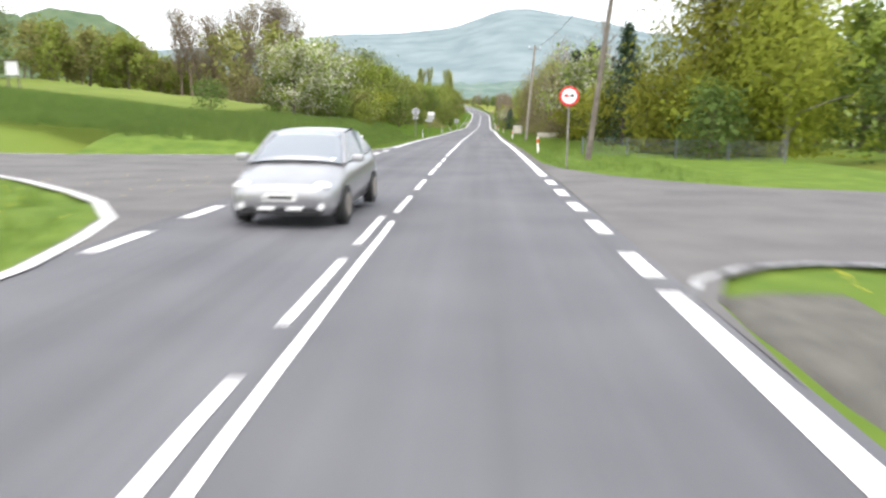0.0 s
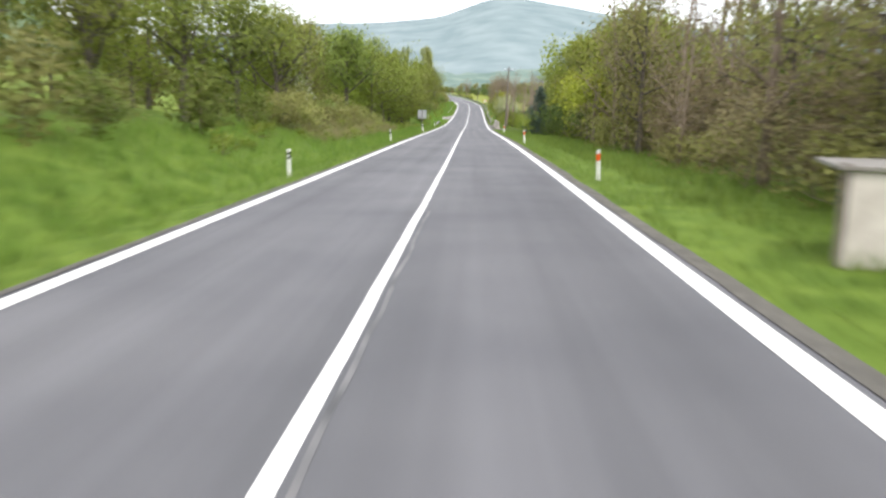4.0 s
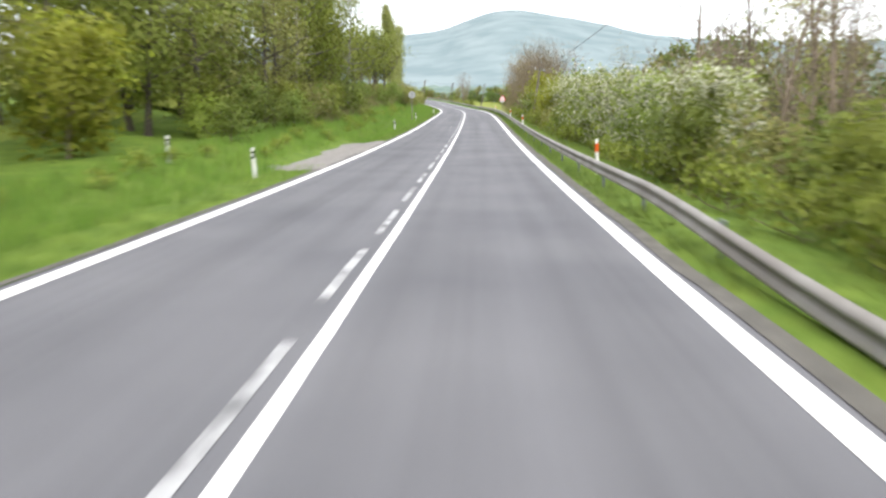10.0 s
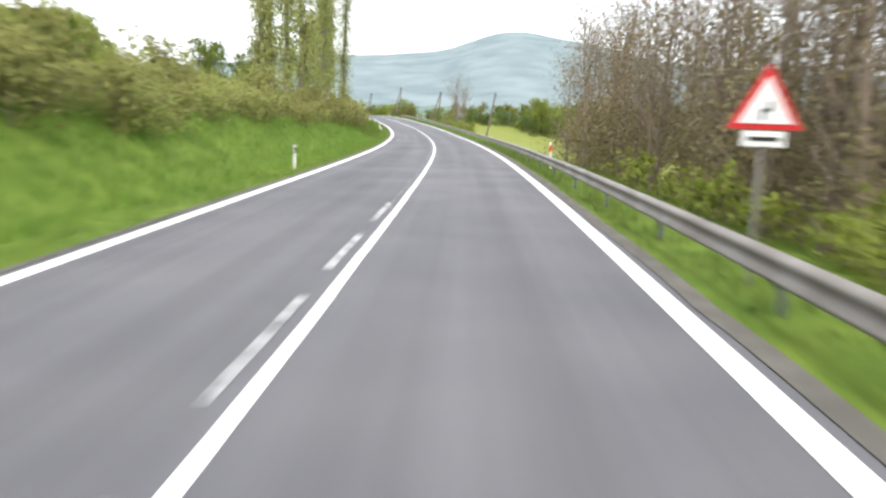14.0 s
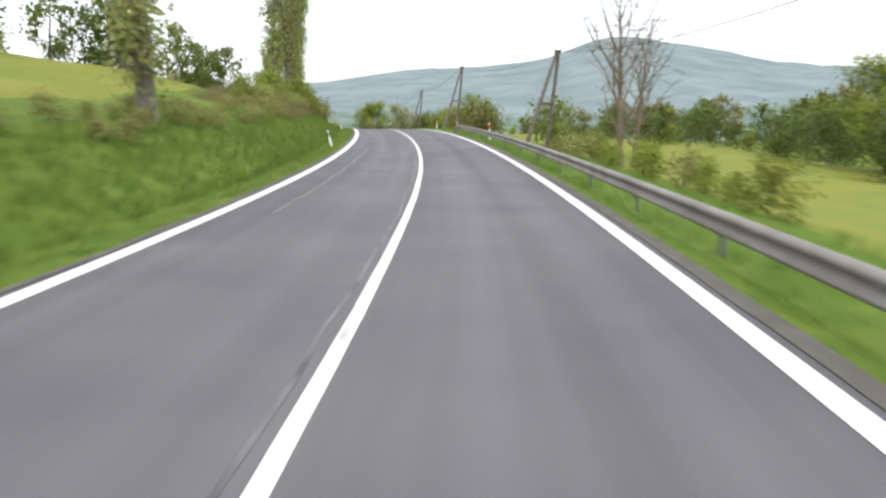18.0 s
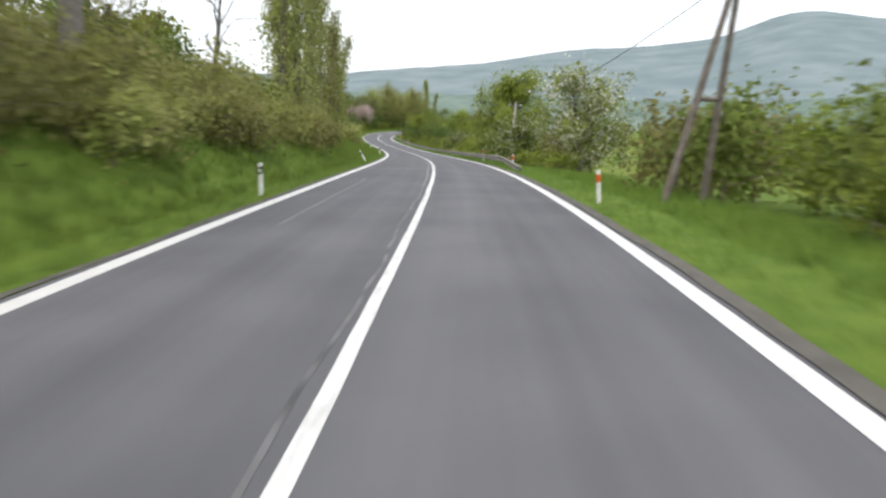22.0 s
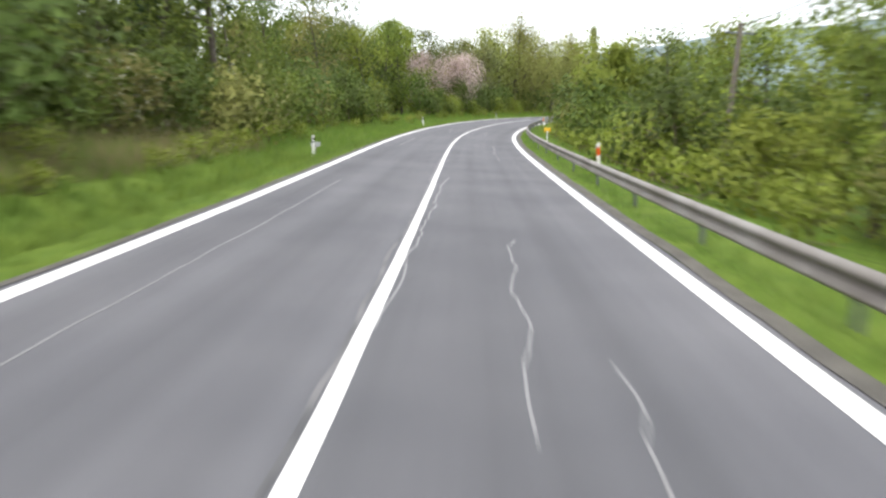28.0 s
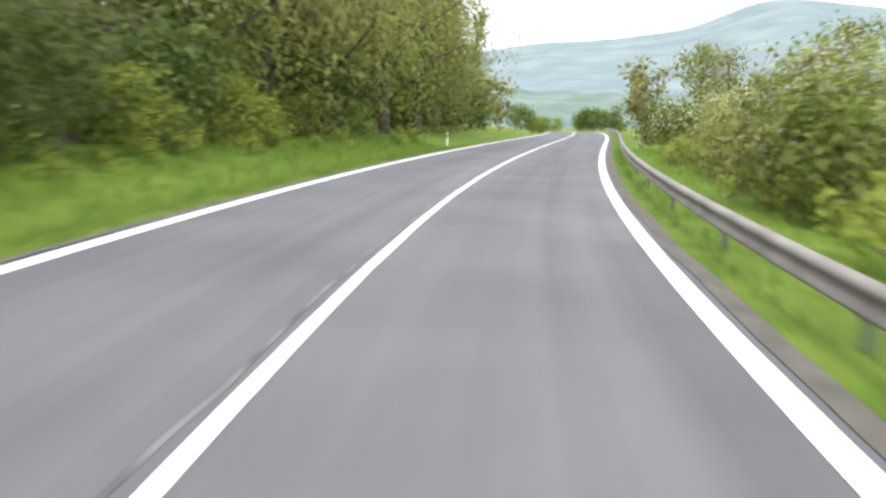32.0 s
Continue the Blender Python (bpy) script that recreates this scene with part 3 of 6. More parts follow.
def make_tree(rng, h, trunk_h, r0, wide, shape, limbs, twigs, leaves, size, spread, droop=0.0, rise=.25, lean=0.0, fine=True):
    """A tapered trunk with limbs and twigs; shape(q) gives the crown's reach at the share q of its height. Returns wood and leaf places."""
    vs, fs, tips = [], [], []
    segs = 7
    top = bent(rng, (0, 0, -.25), (lean, 0, 1), h * .93, segs, .05, .06)
    rad = [r0 * (1.25 if i == 0 else 1) * (1 - i / (segs + .4)) ** .9 + .012 for i in range(segs + 1)]
    tube(top, rad, 6 if fine else 4, vs, fs)
    t_all = np.array(top)
    for k in range(limbs):
        q = (k + rng.random()) / limbs
        z = trunk_h + (h * .92 - trunk_h) * q
        i = np.clip(np.searchsorted(t_all[:, 2], z), 1, segs)
        f = (z - t_all[i - 1, 2]) / (t_all[i, 2] - t_all[i - 1, 2] + 1e-6)
        p = t_all[i - 1] * (1 - f) + t_all[i] * f
        a = k * 2.4 + rng.uniform(-.5, .5)
        reach = wide * shape(q) * rng.uniform(.75, 1.15)
        if reach < .1:
            continue
        limb = bent(rng, p, (math.cos(a), math.sin(a), rise + .5 * q), reach * 1.15, 4, .13, .06 if not droop else -.02)
        rr = max(.02, r0 * .42 * (1 - q * .7))
        tube(limb if fine else limb[::2], [rr, rr * .8, rr * .6, rr * .4, .008] if fine else [rr, rr * .6, .008], 4 if fine else 3, vs, fs)
        tips += [limb[2], limb[3], limb[4]]
        for m in range(twigs):
            b = limb[rng.integers(1, 5)]
            w = rng.normal(0, 1, 3)
            w[2] = abs(w[2]) * .7 - (.5 if droop else 0)
            tw = bent(rng, b, w / np.linalg.norm(w), reach * rng.uniform(.25, .5) + .15, 3, .2, .04)
            if fine is True:
                tube(tw, [rr * .4, rr * .28, rr * .18, .004], 3, vs, fs)
            tips += [tw[1], tw[2], tw[3]]
    q4 = leaf_quads(rng, tips, spread, leaves, size, droop, trunk_h + (h - trunk_h) * (.4 if wide > h * .15 else .03), wide / (h - trunk_h) * 1.6) if leaves else None
    return vs, fs, tips, q4


def ball(q):
    return max(.15, math.sin(math.pi * min(1, .12 + .86 * q)) ** .7)


def column(q):
    return (.6 + .4 * math.sin(math.pi * (.15 + .7 * q))) * min(1, (1.04 - q) * 2.4) ** .7


def cone(q):
    return max(.06, 1 - q) ** .9


def dome(q):
    return math.cos(min(1, q) * 1.45) ** .6


def flare(q):
    return .35 + .65 * math.sin(math.pi * (.2 + .75 * q))


TREES = {}


def species(name, kinds, category, label, bark, leaf, spec, extra=None, crown="crown"):
    """Builds a few variants of a species, out of sight below the ground's edge; each is then copied."""
    TREES[name] = []
    for i in range(kinds):
        rng = np.random.default_rng(hash_of(name) + i)
        vs, fs, tips, q4 = make_tree(rng, **spec)
        data = [("trunk", mesh_of("trunk", vs, fs, bark, True))]
        if q4 is not None:
            data.append((crown, quads_mesh(crown, q4[0], 3, leaf, q4[1])))
        if extra:
            mat, count, size, sp, nm = extra
            lq, shade = leaf_quads(rng, tips, sp, count, size, 0, spec["h"] * .4)
            data.append((nm, quads_mesh(nm, lq, 3, mat, shade)))
        TREES[name].append((data, category, label))


def hash_of(name):
    return sum(ord(c) * (i + 3) for i, c in enumerate(name))


PLANT = random.Random(5)


def plant(name, s, d, scale=1.0, tall=1.0, group="", sink=0.05, turn=None, lean=None, label=""):
    data, category, lab = TREES[name][PLANT.randrange(len(TREES[name]))]
    thing = new(category.replace(" ", "_"))
    thing.empty_display_size = .3
    k = PLANT.uniform(.92, 1.08)
    thing.matrix_basis = spot(s, d, float(ground(s, d)) - sink, PLANT.uniform(0, 360) if turn is None else turn, (scale * k, scale * k, scale * tall * k), PLANT.uniform(-3, 3) if lean is None else lean)
    for nm, me in data:
        o = new(nm, me)
        o.parent = thing
    return tagged(thing, label or lab, category, group, "thing")


def row(names, s0, s1, step, d0, d1, lo=.85, hi=1.2, group="", tall=1.0):
    """A loose belt of plants along the road."""
    s = s0 + PLANT.uniform(0, step * .5)
    while s < s1:
        plant(PLANT.choice(names), s, PLANT.uniform(d0, d1), PLANT.uniform(lo, hi), tall * PLANT.uniform(.9, 1.12), group)
        s += step * PLANT.uniform(.7, 1.3)


def wood(names, s0, s1, step, d0, d1, lo, hi, label):
    """A belt of distant trees, joined into one mass."""
    vs, fs, mi, mats, count, nrm = [], [], [], [], 0, []
    s = s0
    while s < s1:
        nm = PLANT.choice(names)
        d, k = PLANT.uniform(d0, d1), PLANT.uniform(lo, hi)
        data = TREES[nm][PLANT.randrange(len(TREES[nm]))][0]
        m = np.array(spot(s, d, float(ground(s, d)) - .1, PLANT.uniform(0, 360), k))
        for _, me in data:
            co = np.empty(len(me.vertices) * 3, dtype=np.float32)
            me.vertices.foreach_get("co", co)
            co = co.reshape(-1, 3) @ m[:3, :3].T + m[:3, 3]
            lt = np.empty(len(me.polygons), dtype=np.int32)
            me.polygons.foreach_get("loop_total", lt)
            li = np.empty(len(me.loops), dtype=np.int32)
            me.loops.foreach_get("vertex_index", li)
            if me.materials[0] not in mats:
                mats.append(me.materials[0])
            vs.append(co)
            cn_ = np.empty(len(me.loops) * 3, dtype=np.float32)
            me.corner_normals.foreach_get("vector", cn_)
            nrm.append(cn_.reshape(-1, 3) @ m[:3, :3].T / k)
            fs.append((li + count, lt))
            mi.append(np.full(len(lt), mats.index(me.materials[0]), dtype=np.int32))
            count += len(co)
        s += step * PLANT.uniform(.7, 1.3)
    me = bpy.data.meshes.new("distant_trees")
    v = np.concatenate(vs).astype(np.float32)
    li, lt, mi = np.concatenate([f[0] for f in fs]), np.concatenate([f[1] for f in fs]), np.concatenate(mi)
    me.vertices.add(len(v))
    me.vertices.foreach_set("co", v.ravel())
    me.loops.add(len(li))
    me.loops.foreach_set("vertex_index", li.astype(np.int32))
    me.polygons.add(len(lt))
    me.polygons.foreach_set("loop_start", (np.cumsum(lt) - lt).astype(np.int32))
    me.polygons.foreach_set("loop_total", lt)
    for one in mats:
        me.materials.append(one)
    me.polygons.foreach_set("material_index", mi)
    me.update(calc_edges=True)
    me.polygons.foreach_set("use_smooth", [True] * len(lt))
    me.normals_split_custom_set(np.concatenate(nrm).tolist())
    return tagged(new("distant_trees", me), label, "trees", "", "stuff")


species("green", 3, "tree", "fresh green broad-leaved tree in spring leaf", M_BARK, M_LEAF_FRESH, dict(fine="limbs", h=9, trunk_h=1.1, r0=.17, wide=3.0, shape=ball, limbs=15, twigs=3, leaves=3300, size=.125, spread=.42))
species("mid", 3, "tree", "mid-green broad-leaved tree with a dense crown", M_BARK, M_LEAF_MID, dict(fine="limbs", h=9.5, trunk_h=0.9, r0=.19, wide=3.3, shape=ball, limbs=16, twigs=3, leaves=3300, size=.125, spread=.45))
species("dark", 2, "tree", "shady dark green broad-leaved tree", M_BARK, M_LEAF_DARK, dict(fine="limbs", h=10, trunk_h=0.8, r0=.2, wide=3.4, shape=ball, limbs=16, twigs=3, leaves=3300, size=.125, spread=.45))
species("olive", 3, "tree", "olive-brown tree just coming into leaf", M_BARK, M_LEAF_OLIVE, dict(h=9.5, trunk_h=1.1, r0=.17, wide=2.9, shape=ball, limbs=16, twigs=4, leaves=2300, size=.105, spread=.42))
species("apple", 3, "fruit tree", "old roadside fruit tree with a dark crooked trunk", M_BARK, M_LEAF_MID, dict(h=5.6, trunk_h=1.7, r0=.19, wide=2.6, shape=dome, limbs=11, twigs=6, leaves=2300, size=.115, spread=.4, rise=.5))
species("apple_bare", 2, "fruit tree", "old roadside fruit tree with few leaves", M_BARK, M_LEAF_OLIVE, dict(h=5.6, trunk_h=1.9, r0=.17, wide=2.6, shape=dome, limbs=11, twigs=8, leaves=604, size=0.088, spread=.3, rise=.6))
species("apple_old", 3, "fruit tree", "old roadside fruit tree with a dark trunk and young leaves", M_BARK, M_LEAF_MOSS, dict(h=5.6, trunk_h=1.7, r0=.21, wide=2.9, shape=dome, limbs=13, twigs=7, leaves=2300, size=.095, spread=.36, rise=.6))
species("blossom", 3, "blossoming tree", "wild fruit tree covered in white blossom", M_BARK, M_LEAF_FRESH, dict(h=5.2, trunk_h=.4, r0=.13, wide=2.9, shape=ball, limbs=14, twigs=5, leaves=2000, size=.11, spread=.3), (M_BLOSSOM, 3300, 0.072, .33, "blossom"))
species("pink", 2, "blossoming tree", "crab apple tree covered in pale pink blossom", M_BARK, M_LEAF_OLIVE, dict(h=6.5, trunk_h=1.0, r0=.14, wide=2.7, shape=ball, limbs=14, twigs=5, leaves=720, size=0.096, spread=.3), (M_BLOSSOM_PINK, 4600, 0.088, .38, "blossom"))
species("bare", 3, "bare tree", "leafless tree with fine upright branches", M_TWIG, None, dict(h=11, trunk_h=1.4, r0=.17, wide=2.6, shape=flare, limbs=18, twigs=9, leaves=0, size=0.080, spread=.3, rise=.9))
species("birch", 2, "birch tree", "tall birch with hanging fresh leaves", M_BARK_PALE, M_LEAF_FRESH, dict(fine="limbs", h=13, trunk_h=2.5, r0=.16, wide=3.0, shape=ball, limbs=20, twigs=5, leaves=3744, size=0.120, spread=.3, droop=1.3))
species("willow", 2, "willow tree", "big weeping willow with yellow-green hanging twigs", M_BARK, M_LEAF_WILLOW, dict(fine="limbs", h=12, trunk_h=1.8, r0=.34, wide=5.2, shape=dome, limbs=22, twigs=7, leaves=9500, size=0.150, spread=.5, droop=4.6, rise=.55))
species("poplar", 3, "poplar tree", "slender columnar poplar with a bare pale trunk and sparse young leaves", M_BARK_PALE, M_LEAF_GREY, dict(h=19, trunk_h=2.3, r0=.3, wide=1.75, shape=column, limbs=36, twigs=2, leaves=5200, size=.125, spread=.46, rise=2.4))
species("poplar_low", 3, "poplar tree", "slender columnar poplar with leafy branches from the ground up", M_BARK_PALE, M_LEAF_GREY, dict(h=19, trunk_h=0.6, r0=.3, wide=1.6, shape=column, limbs=34, twigs=2, leaves=5600, size=.115, spread=0.5, rise=2.6))
species("spruce", 2, "spruce tree", "dark green spruce with drooping branches", M_BARK, M_NEEDLE, dict(h=10, trunk_h=.5, r0=.15, wide=2.5, shape=cone, limbs=44, twigs=4, leaves=3744, size=0.160, spread=.2, droop=.35, rise=-.1))
species("blue_spruce", 1, "spruce tree", "small dark grey-green spruce in the hedge", M_BARK, M_NEEDLE_BLUE, dict(h=5.5, trunk_h=.3, r0=.1, wide=1.7, shape=cone, limbs=36, twigs=4, leaves=2880, size=0.128, spread=.14, droop=.2, rise=-.05))
species("pine", 1, "pine tree", "tall pine with a flat dark crown on a bare trunk", M_BARK, M_NEEDLE, dict(h=11, trunk_h=4.5, r0=.2, wide=3.2, shape=dome, limbs=15, twigs=6, leaves=3456, size=0.160, spread=.26, rise=.15))
species("gold_bush", 2, "bush", "bright yellow-green willow bush", M_TWIG, M_LEAF_GOLD, dict(h=4.0, trunk_h=.2, r0=.06, wide=2.0, shape=ball, limbs=14, twigs=4, leaves=2000, size=.125, spread=.36, fine=False))
species("bush", 3, "bush", "dense green roadside bush", M_TWIG, M_LEAF_MID, dict(h=2.6, trunk_h=.1, r0=.045, wide=1.6, shape=dome, limbs=13, twigs=4, leaves=1250, size=.105, spread=.32, fine=False))
species("fresh_bush", 2, "bush", "fresh light green roadside bush", M_TWIG, M_LEAF_FRESH, dict(h=2.4, trunk_h=.1, r0=.045, wide=1.5, shape=dome, limbs=13, twigs=4, leaves=1500, size=.095, spread=.32, fine=False))
species("brown_bush", 3, "bush", "brownish thorn bush with few leaves", M_TWIG, M_LEAF_OLIVE, dict(h=2.0, trunk_h=.1, r0=.04, wide=1.5, shape=dome, limbs=14, twigs=6, leaves=1000, size=.095, spread=.26, fine=False))
species("white_bush", 2, "blossoming bush", "hawthorn bush with white blossom", M_TWIG, M_LEAF_MID, dict(h=2.8, trunk_h=.1, r0=.05, wide=1.8, shape=dome, limbs=13, twigs=4, leaves=1300, size=.12, spread=.28, fine=False), (M_BLOSSOM, 1020, 0.060, .3, "blossom"))

species("weed", 3, "weed clump", "low clump of fresh green weeds", M_TWIG, M_LEAF_FRESH, dict(h=.8, trunk_h=.05, r0=.02, wide=.7, shape=dome, limbs=9, twigs=2, leaves=302, size=.075, spread=.14, fine=False))

species("weeping", 2, "birch tree", "broad drooping birch in fresh yellow-green leaf", M_BARK_PALE, M_LEAF_GOLD, dict(fine="limbs", h=11, trunk_h=1.2, r0=.22, wide=3.8, shape=dome, limbs=26, twigs=6, leaves=15000, size=.15, spread=.55, droop=4.5, rise=.6))
species("far_green", 2, "tree", "green broad-leaved tree standing far off", M_BARK, M_LEAF_MID, dict(h=9, trunk_h=1.0, r0=.18, wide=3.2, shape=ball, limbs=10, twigs=2, leaves=720, size=.3, spread=.5, fine=False))
species("far_dark", 2, "tree", "dark green tree of the wood", M_BARK, M_LEAF_DARK, dict(h=10, trunk_h=.8, r0=.18, wide=3.4, shape=ball, limbs=10, twigs=2, leaves=720, size=.3, spread=.5, fine=False))
species("far_olive", 2, "tree", "brownish tree just coming into leaf", M_TWIG, M_LEAF_OLIVE, dict(h=9.5, trunk_h=1.0, r0=.16, wide=3.0, shape=ball, limbs=11, twigs=3, leaves=720, size=.3, spread=.5, fine=False))
species("shrub", 3, "shrub", "dense olive-brown thorn shrub", M_TWIG, M_LEAF_OLIVE, dict(h=2.2, trunk_h=.05, r0=.04, wide=1.8, shape=dome, limbs=12, twigs=3, leaves=950, size=.112, spread=.36, fine=False))
species("thicket", 3, "bare thicket", "brown leafless thicket of fine twigs", M_TWIG, M_LEAF_BROWN, dict(h=7.5, trunk_h=.3, r0=.08, wide=2.4, shape=flare, limbs=22, twigs=5, leaves=900, size=.055, spread=.4, rise=1.0))
species("under", 3, "bush", "dense dark green undergrowth bush", M_TWIG, M_LEAF_DARK, dict(h=3.6, trunk_h=.1, r0=.05, wide=2.3, shape=dome, limbs=14, twigs=4, leaves=1150, size=.14, spread=.42, fine=False))
species("brown_under", 3, "bush", "dense brown undergrowth of twigs and young leaves", M_TWIG, M_LEAF_BROWN, dict(fine=False, h=3.6, trunk_h=.1, r0=.05, wide=2.2, shape=dome, limbs=16, twigs=6, leaves=1200, size=.09, spread=.4))
species("linden", 2, "tree", "full round tree in dense fresh green leaf", M_BARK, M_LEAF_FRESH, dict(fine="limbs", h=8.5, trunk_h=.6, r0=.2, wide=3.9, shape=ball, limbs=20, twigs=4, leaves=9000, size=.13, spread=.45))
species("grove", 3, "tree", "spreading tree with a bare lower trunk and yellow-green leaves", M_BARK, M_LEAF_MOSS, dict(fine="limbs", h=9.5, trunk_h=1.8, r0=.2, wide=3.7, shape=ball, limbs=18, twigs=4, leaves=4400, size=.125, spread=.55, rise=.25))
species("silver", 2, "tree", "grey-green willow tree with soft pale leaves", M_BARK, M_LEAF_SILVER, dict(fine="limbs", h=10, trunk_h=1.2, r0=.22, wide=3.6, shape=ball, limbs=18, twigs=4, leaves=4200, size=.12, spread=.42, droop=.7))
species("scrub", 3, "shrub", "low tangled scrub of dry stems and young leaves", M_TWIG, M_LEAF_SCRUB, dict(fine=False, h=1.5, trunk_h=.05, r0=.025, wide=1.35, shape=dome, limbs=14, twigs=4, leaves=900, size=.085, spread=.26))
species("ash", 2, "bare tree", "tall leafless tree with a fuzzy crown of buds", M_TWIG, M_LEAF_BROWN, dict(h=11, trunk_h=2.5, r0=.24, wide=2.9, shape=flare, limbs=30, twigs=9, leaves=2600, size=.07, spread=.3, rise=1.5))
species("multi", 1, "bare tree", "leafless roadside tree with a round crown of fine branches", M_TWIG, None, dict(h=8.0, trunk_h=.9, r0=.15, wide=3.4, shape=ball, limbs=26, twigs=9, leaves=0, size=.08, spread=.3, rise=1.3))
species("dead", 1, "bare tree", "dead black tree with crooked leafless limbs", M_BARK, None, dict(h=7.0, trunk_h=2.4, r0=.2, wide=2.4, shape=flare, limbs=8, twigs=3, leaves=0, size=.08, spread=.3, rise=.9))
species("far_fresh", 2, "tree", "fresh green tree standing far off", M_BARK, M_LEAF_FRESH, dict(h=9, trunk_h=.6, r0=.17, wide=3.3, shape=ball, limbs=10, twigs=2, leaves=760, size=.28, spread=.5, fine=False))
FAR = ["far_green", "far_fresh", "far_olive", "far_green"]

# left side of the road
# open field with a low hedge along its far edge
wood(["far_fresh", "far_olive", "far_olive", "far_fresh"], 58, 172, 1.3, -56, -44, .55, .85, "low green hedge beyond the field")
wood(["thicket", "brown_under", "far_olive", "brown_under"], 114, 148, 1.3, -42, -28, .9, 1.3, "brown budding trees beyond the field")
for s, d, k in ((118.8, -43.5, 1.0), (118.1, -41.7, 1.14), (124.2, -42.6, 1.24), (121.8, -40.3, 1.19), (121.8, -39.0, 1.1), (130.4, -38.5, 1.34), (139.8, -40.1, 1.56), (139.1, -38.6, 1.4), (140.2, -37.1, 1.52), (132.6, -33.8, 1.54), (138.9, -34.2, 1.59), (136.0, -32.1, 1.44), (135.8, -30.6, 1.32)):
    plant("ash", s, d, k, group="bare trees beyond the field")
wood(FAR, 150, 262, 5, -44, -24, .8, 1.1, "green and brown trees behind the roadside")
plant("under", 57.5, -18.1, .62, label="round green bush standing in the field")
for s, d, k in ((67, -14.2, 1.15), (72, -13.6, 1.25), (77, -13.2, 1.2), (80, -16.5, 1.1), (84, -14.5, 1.1)):
    plant("blossom", s, d, k, .95)
row(["under", "fresh_bush", "bush"], 68, 88, 1.6, -16, -12.5, .7, 1.0, "bank bushes")
plant("mid", 54, -32.5, .9)
plant("under", 51, -31, .9)
row(["green", "mid", "olive", "green"], 80, 106, 3.6, -14.5, -10.5, .75, .95, "roadside trees")
row(["bush", "fresh_bush", "shrub"], 70, 102, 2.4, -11, -8.4, .7, 1.05, "bank bushes")
plant("bush", 90, -7.9, 1.25, label="dense dark green bush on the bank")
plant("fresh_bush", 76.5, -9.6, 1.2)
plant("gold_bush", 84, -9.4, .75)
plant("gold_bush", 95, -9.2, .7)
for s, d, k in ((106, -12, 1.15), (112, -13.5, 1.2), (119, -14, 1.1), (125, -13, 1.15), (131, -12, 1.1), (138, -11.5, 1.15), (147, -11.8, 1.1), (153, -12.5, 1.1), (164.5, -10, 1.2)):
    plant("apple_old" if int(s) % 2 else "apple", s, d, k, group="old fruit trees")
row(["shrub", "bush"], 104, 160, 3.2, -11, -8.2, .45, .8, "bank bushes")
row(["scrub"], 132, 172, 2.6, -9.6, -7.6, .5, .85, "bank scrub")
row(["grove", "green", "olive"], 126, 178, 4.0, -18, -12.5, .75, .95, "roadside trees")
plant("blossom", 157, -13, .9)
row(["grove", "green", "grove"], 176, 208, 3.6, -13.5, -9.2, .8, 1.0, "roadside trees")
row(["grove", "mid"], 178, 214, 4.5, -20, -14, .85, 1.05, "roadside trees")
# the shady grove by the stream
for s, d, k in ((207, -13.5, 1.05), (214, -9.4, 1.0), (219, -13.4, 1.05), (225, -16, 1.1), (228, -10.2, 1.0), (234, -12.4, 1.05), (239.5, -10.6, 1.0), (231, -18, 1.1), (243, -15, 1.05), (202, -10, .95), (209, -17.5, 1.1), (215, -15.5, 1.05), (222, -11, 1.0), (248, -12.5, .95)):
    plant("grove", s, d, k, group="trees at the stream")
row(["dark", "mid", "grove"], 206, 250, 4.2, -26, -19, .9, 1.15, "trees at the stream")
wood(["under", "far_dark"], 196, 252, 2.2, -29, -23, .9, 1.4, "dense dark undergrowth behind the grove")
row(["under", "bush"], 223, 236, 2.8, -12, -9.6, .35, .55, "undergrowth")
plant("dead", 245, -8.6, .75, label="old ivy-covered stump of a tree in the grass")
plant("bush", 245, -8.6, .75)
for s, d, k in ((262, -11.6, .95), (266, -13.5, 1.05)):
    plant("gold_bush", s, d, k)
plant("birch", 256, -17, .85)
row(["grove", "olive", "green"], 250, 292, 3.4, -19, -13, .8, 1.05, "roadside trees")
row(["grove", "olive", "green"], 272, 308, 3.0, -14, -9.6, .85, 1.05, "roadside trees")
row(["fresh_bush", "shrub", "bush"], 270, 306, 2.2, -12, -8.8, .55, .95, "bank bushes")
wood(["under", "brown_under", "far_fresh"], 250, 300, 2.4, -25, -20, .7, 1.1, "undergrowth behind the roadside trees")
for s, d, k in ((296, -12, .85), (303, -9.4, .8), (308, -11.5, .85)):
    plant("birch", s, d, k)
# fruit trees over the scrubby bank
for s, d, k in ((316.6, -12.6, 1.15), (324, -11.8, 1.2), (331, -10.8, 1.15), (343, -10.6, 1.1), (338, -13, 1.0), (351, -12.5, 1.0)):
    plant("apple_old", s, d, k, group="old fruit trees")
row(["bush", "shrub", "scrub"], 302, 342, 2.4, -10.5, -8.0, .4, .75, "bank bushes")
plant("bush", 333, -8.6, .85)
row(["scrub", "scrub", "shrub"], 338, 398, 1.2, -10, -7.4, .5, .8, "bank scrub")
wood(["scrub", "scrub", "fresh_bush"], 342, 430, 1.6, -14, -10.5, .4, .65, "tangled low scrub along the top of the bank")
row(["scrub", "shrub", "scrub"], 396, 424, 1.0, -9.6, -6.9, .65, 1.0, "bank scrub")
plant("bush", 411, -11.5, 1.0)
plant("bush", 420, -13.5, .9)
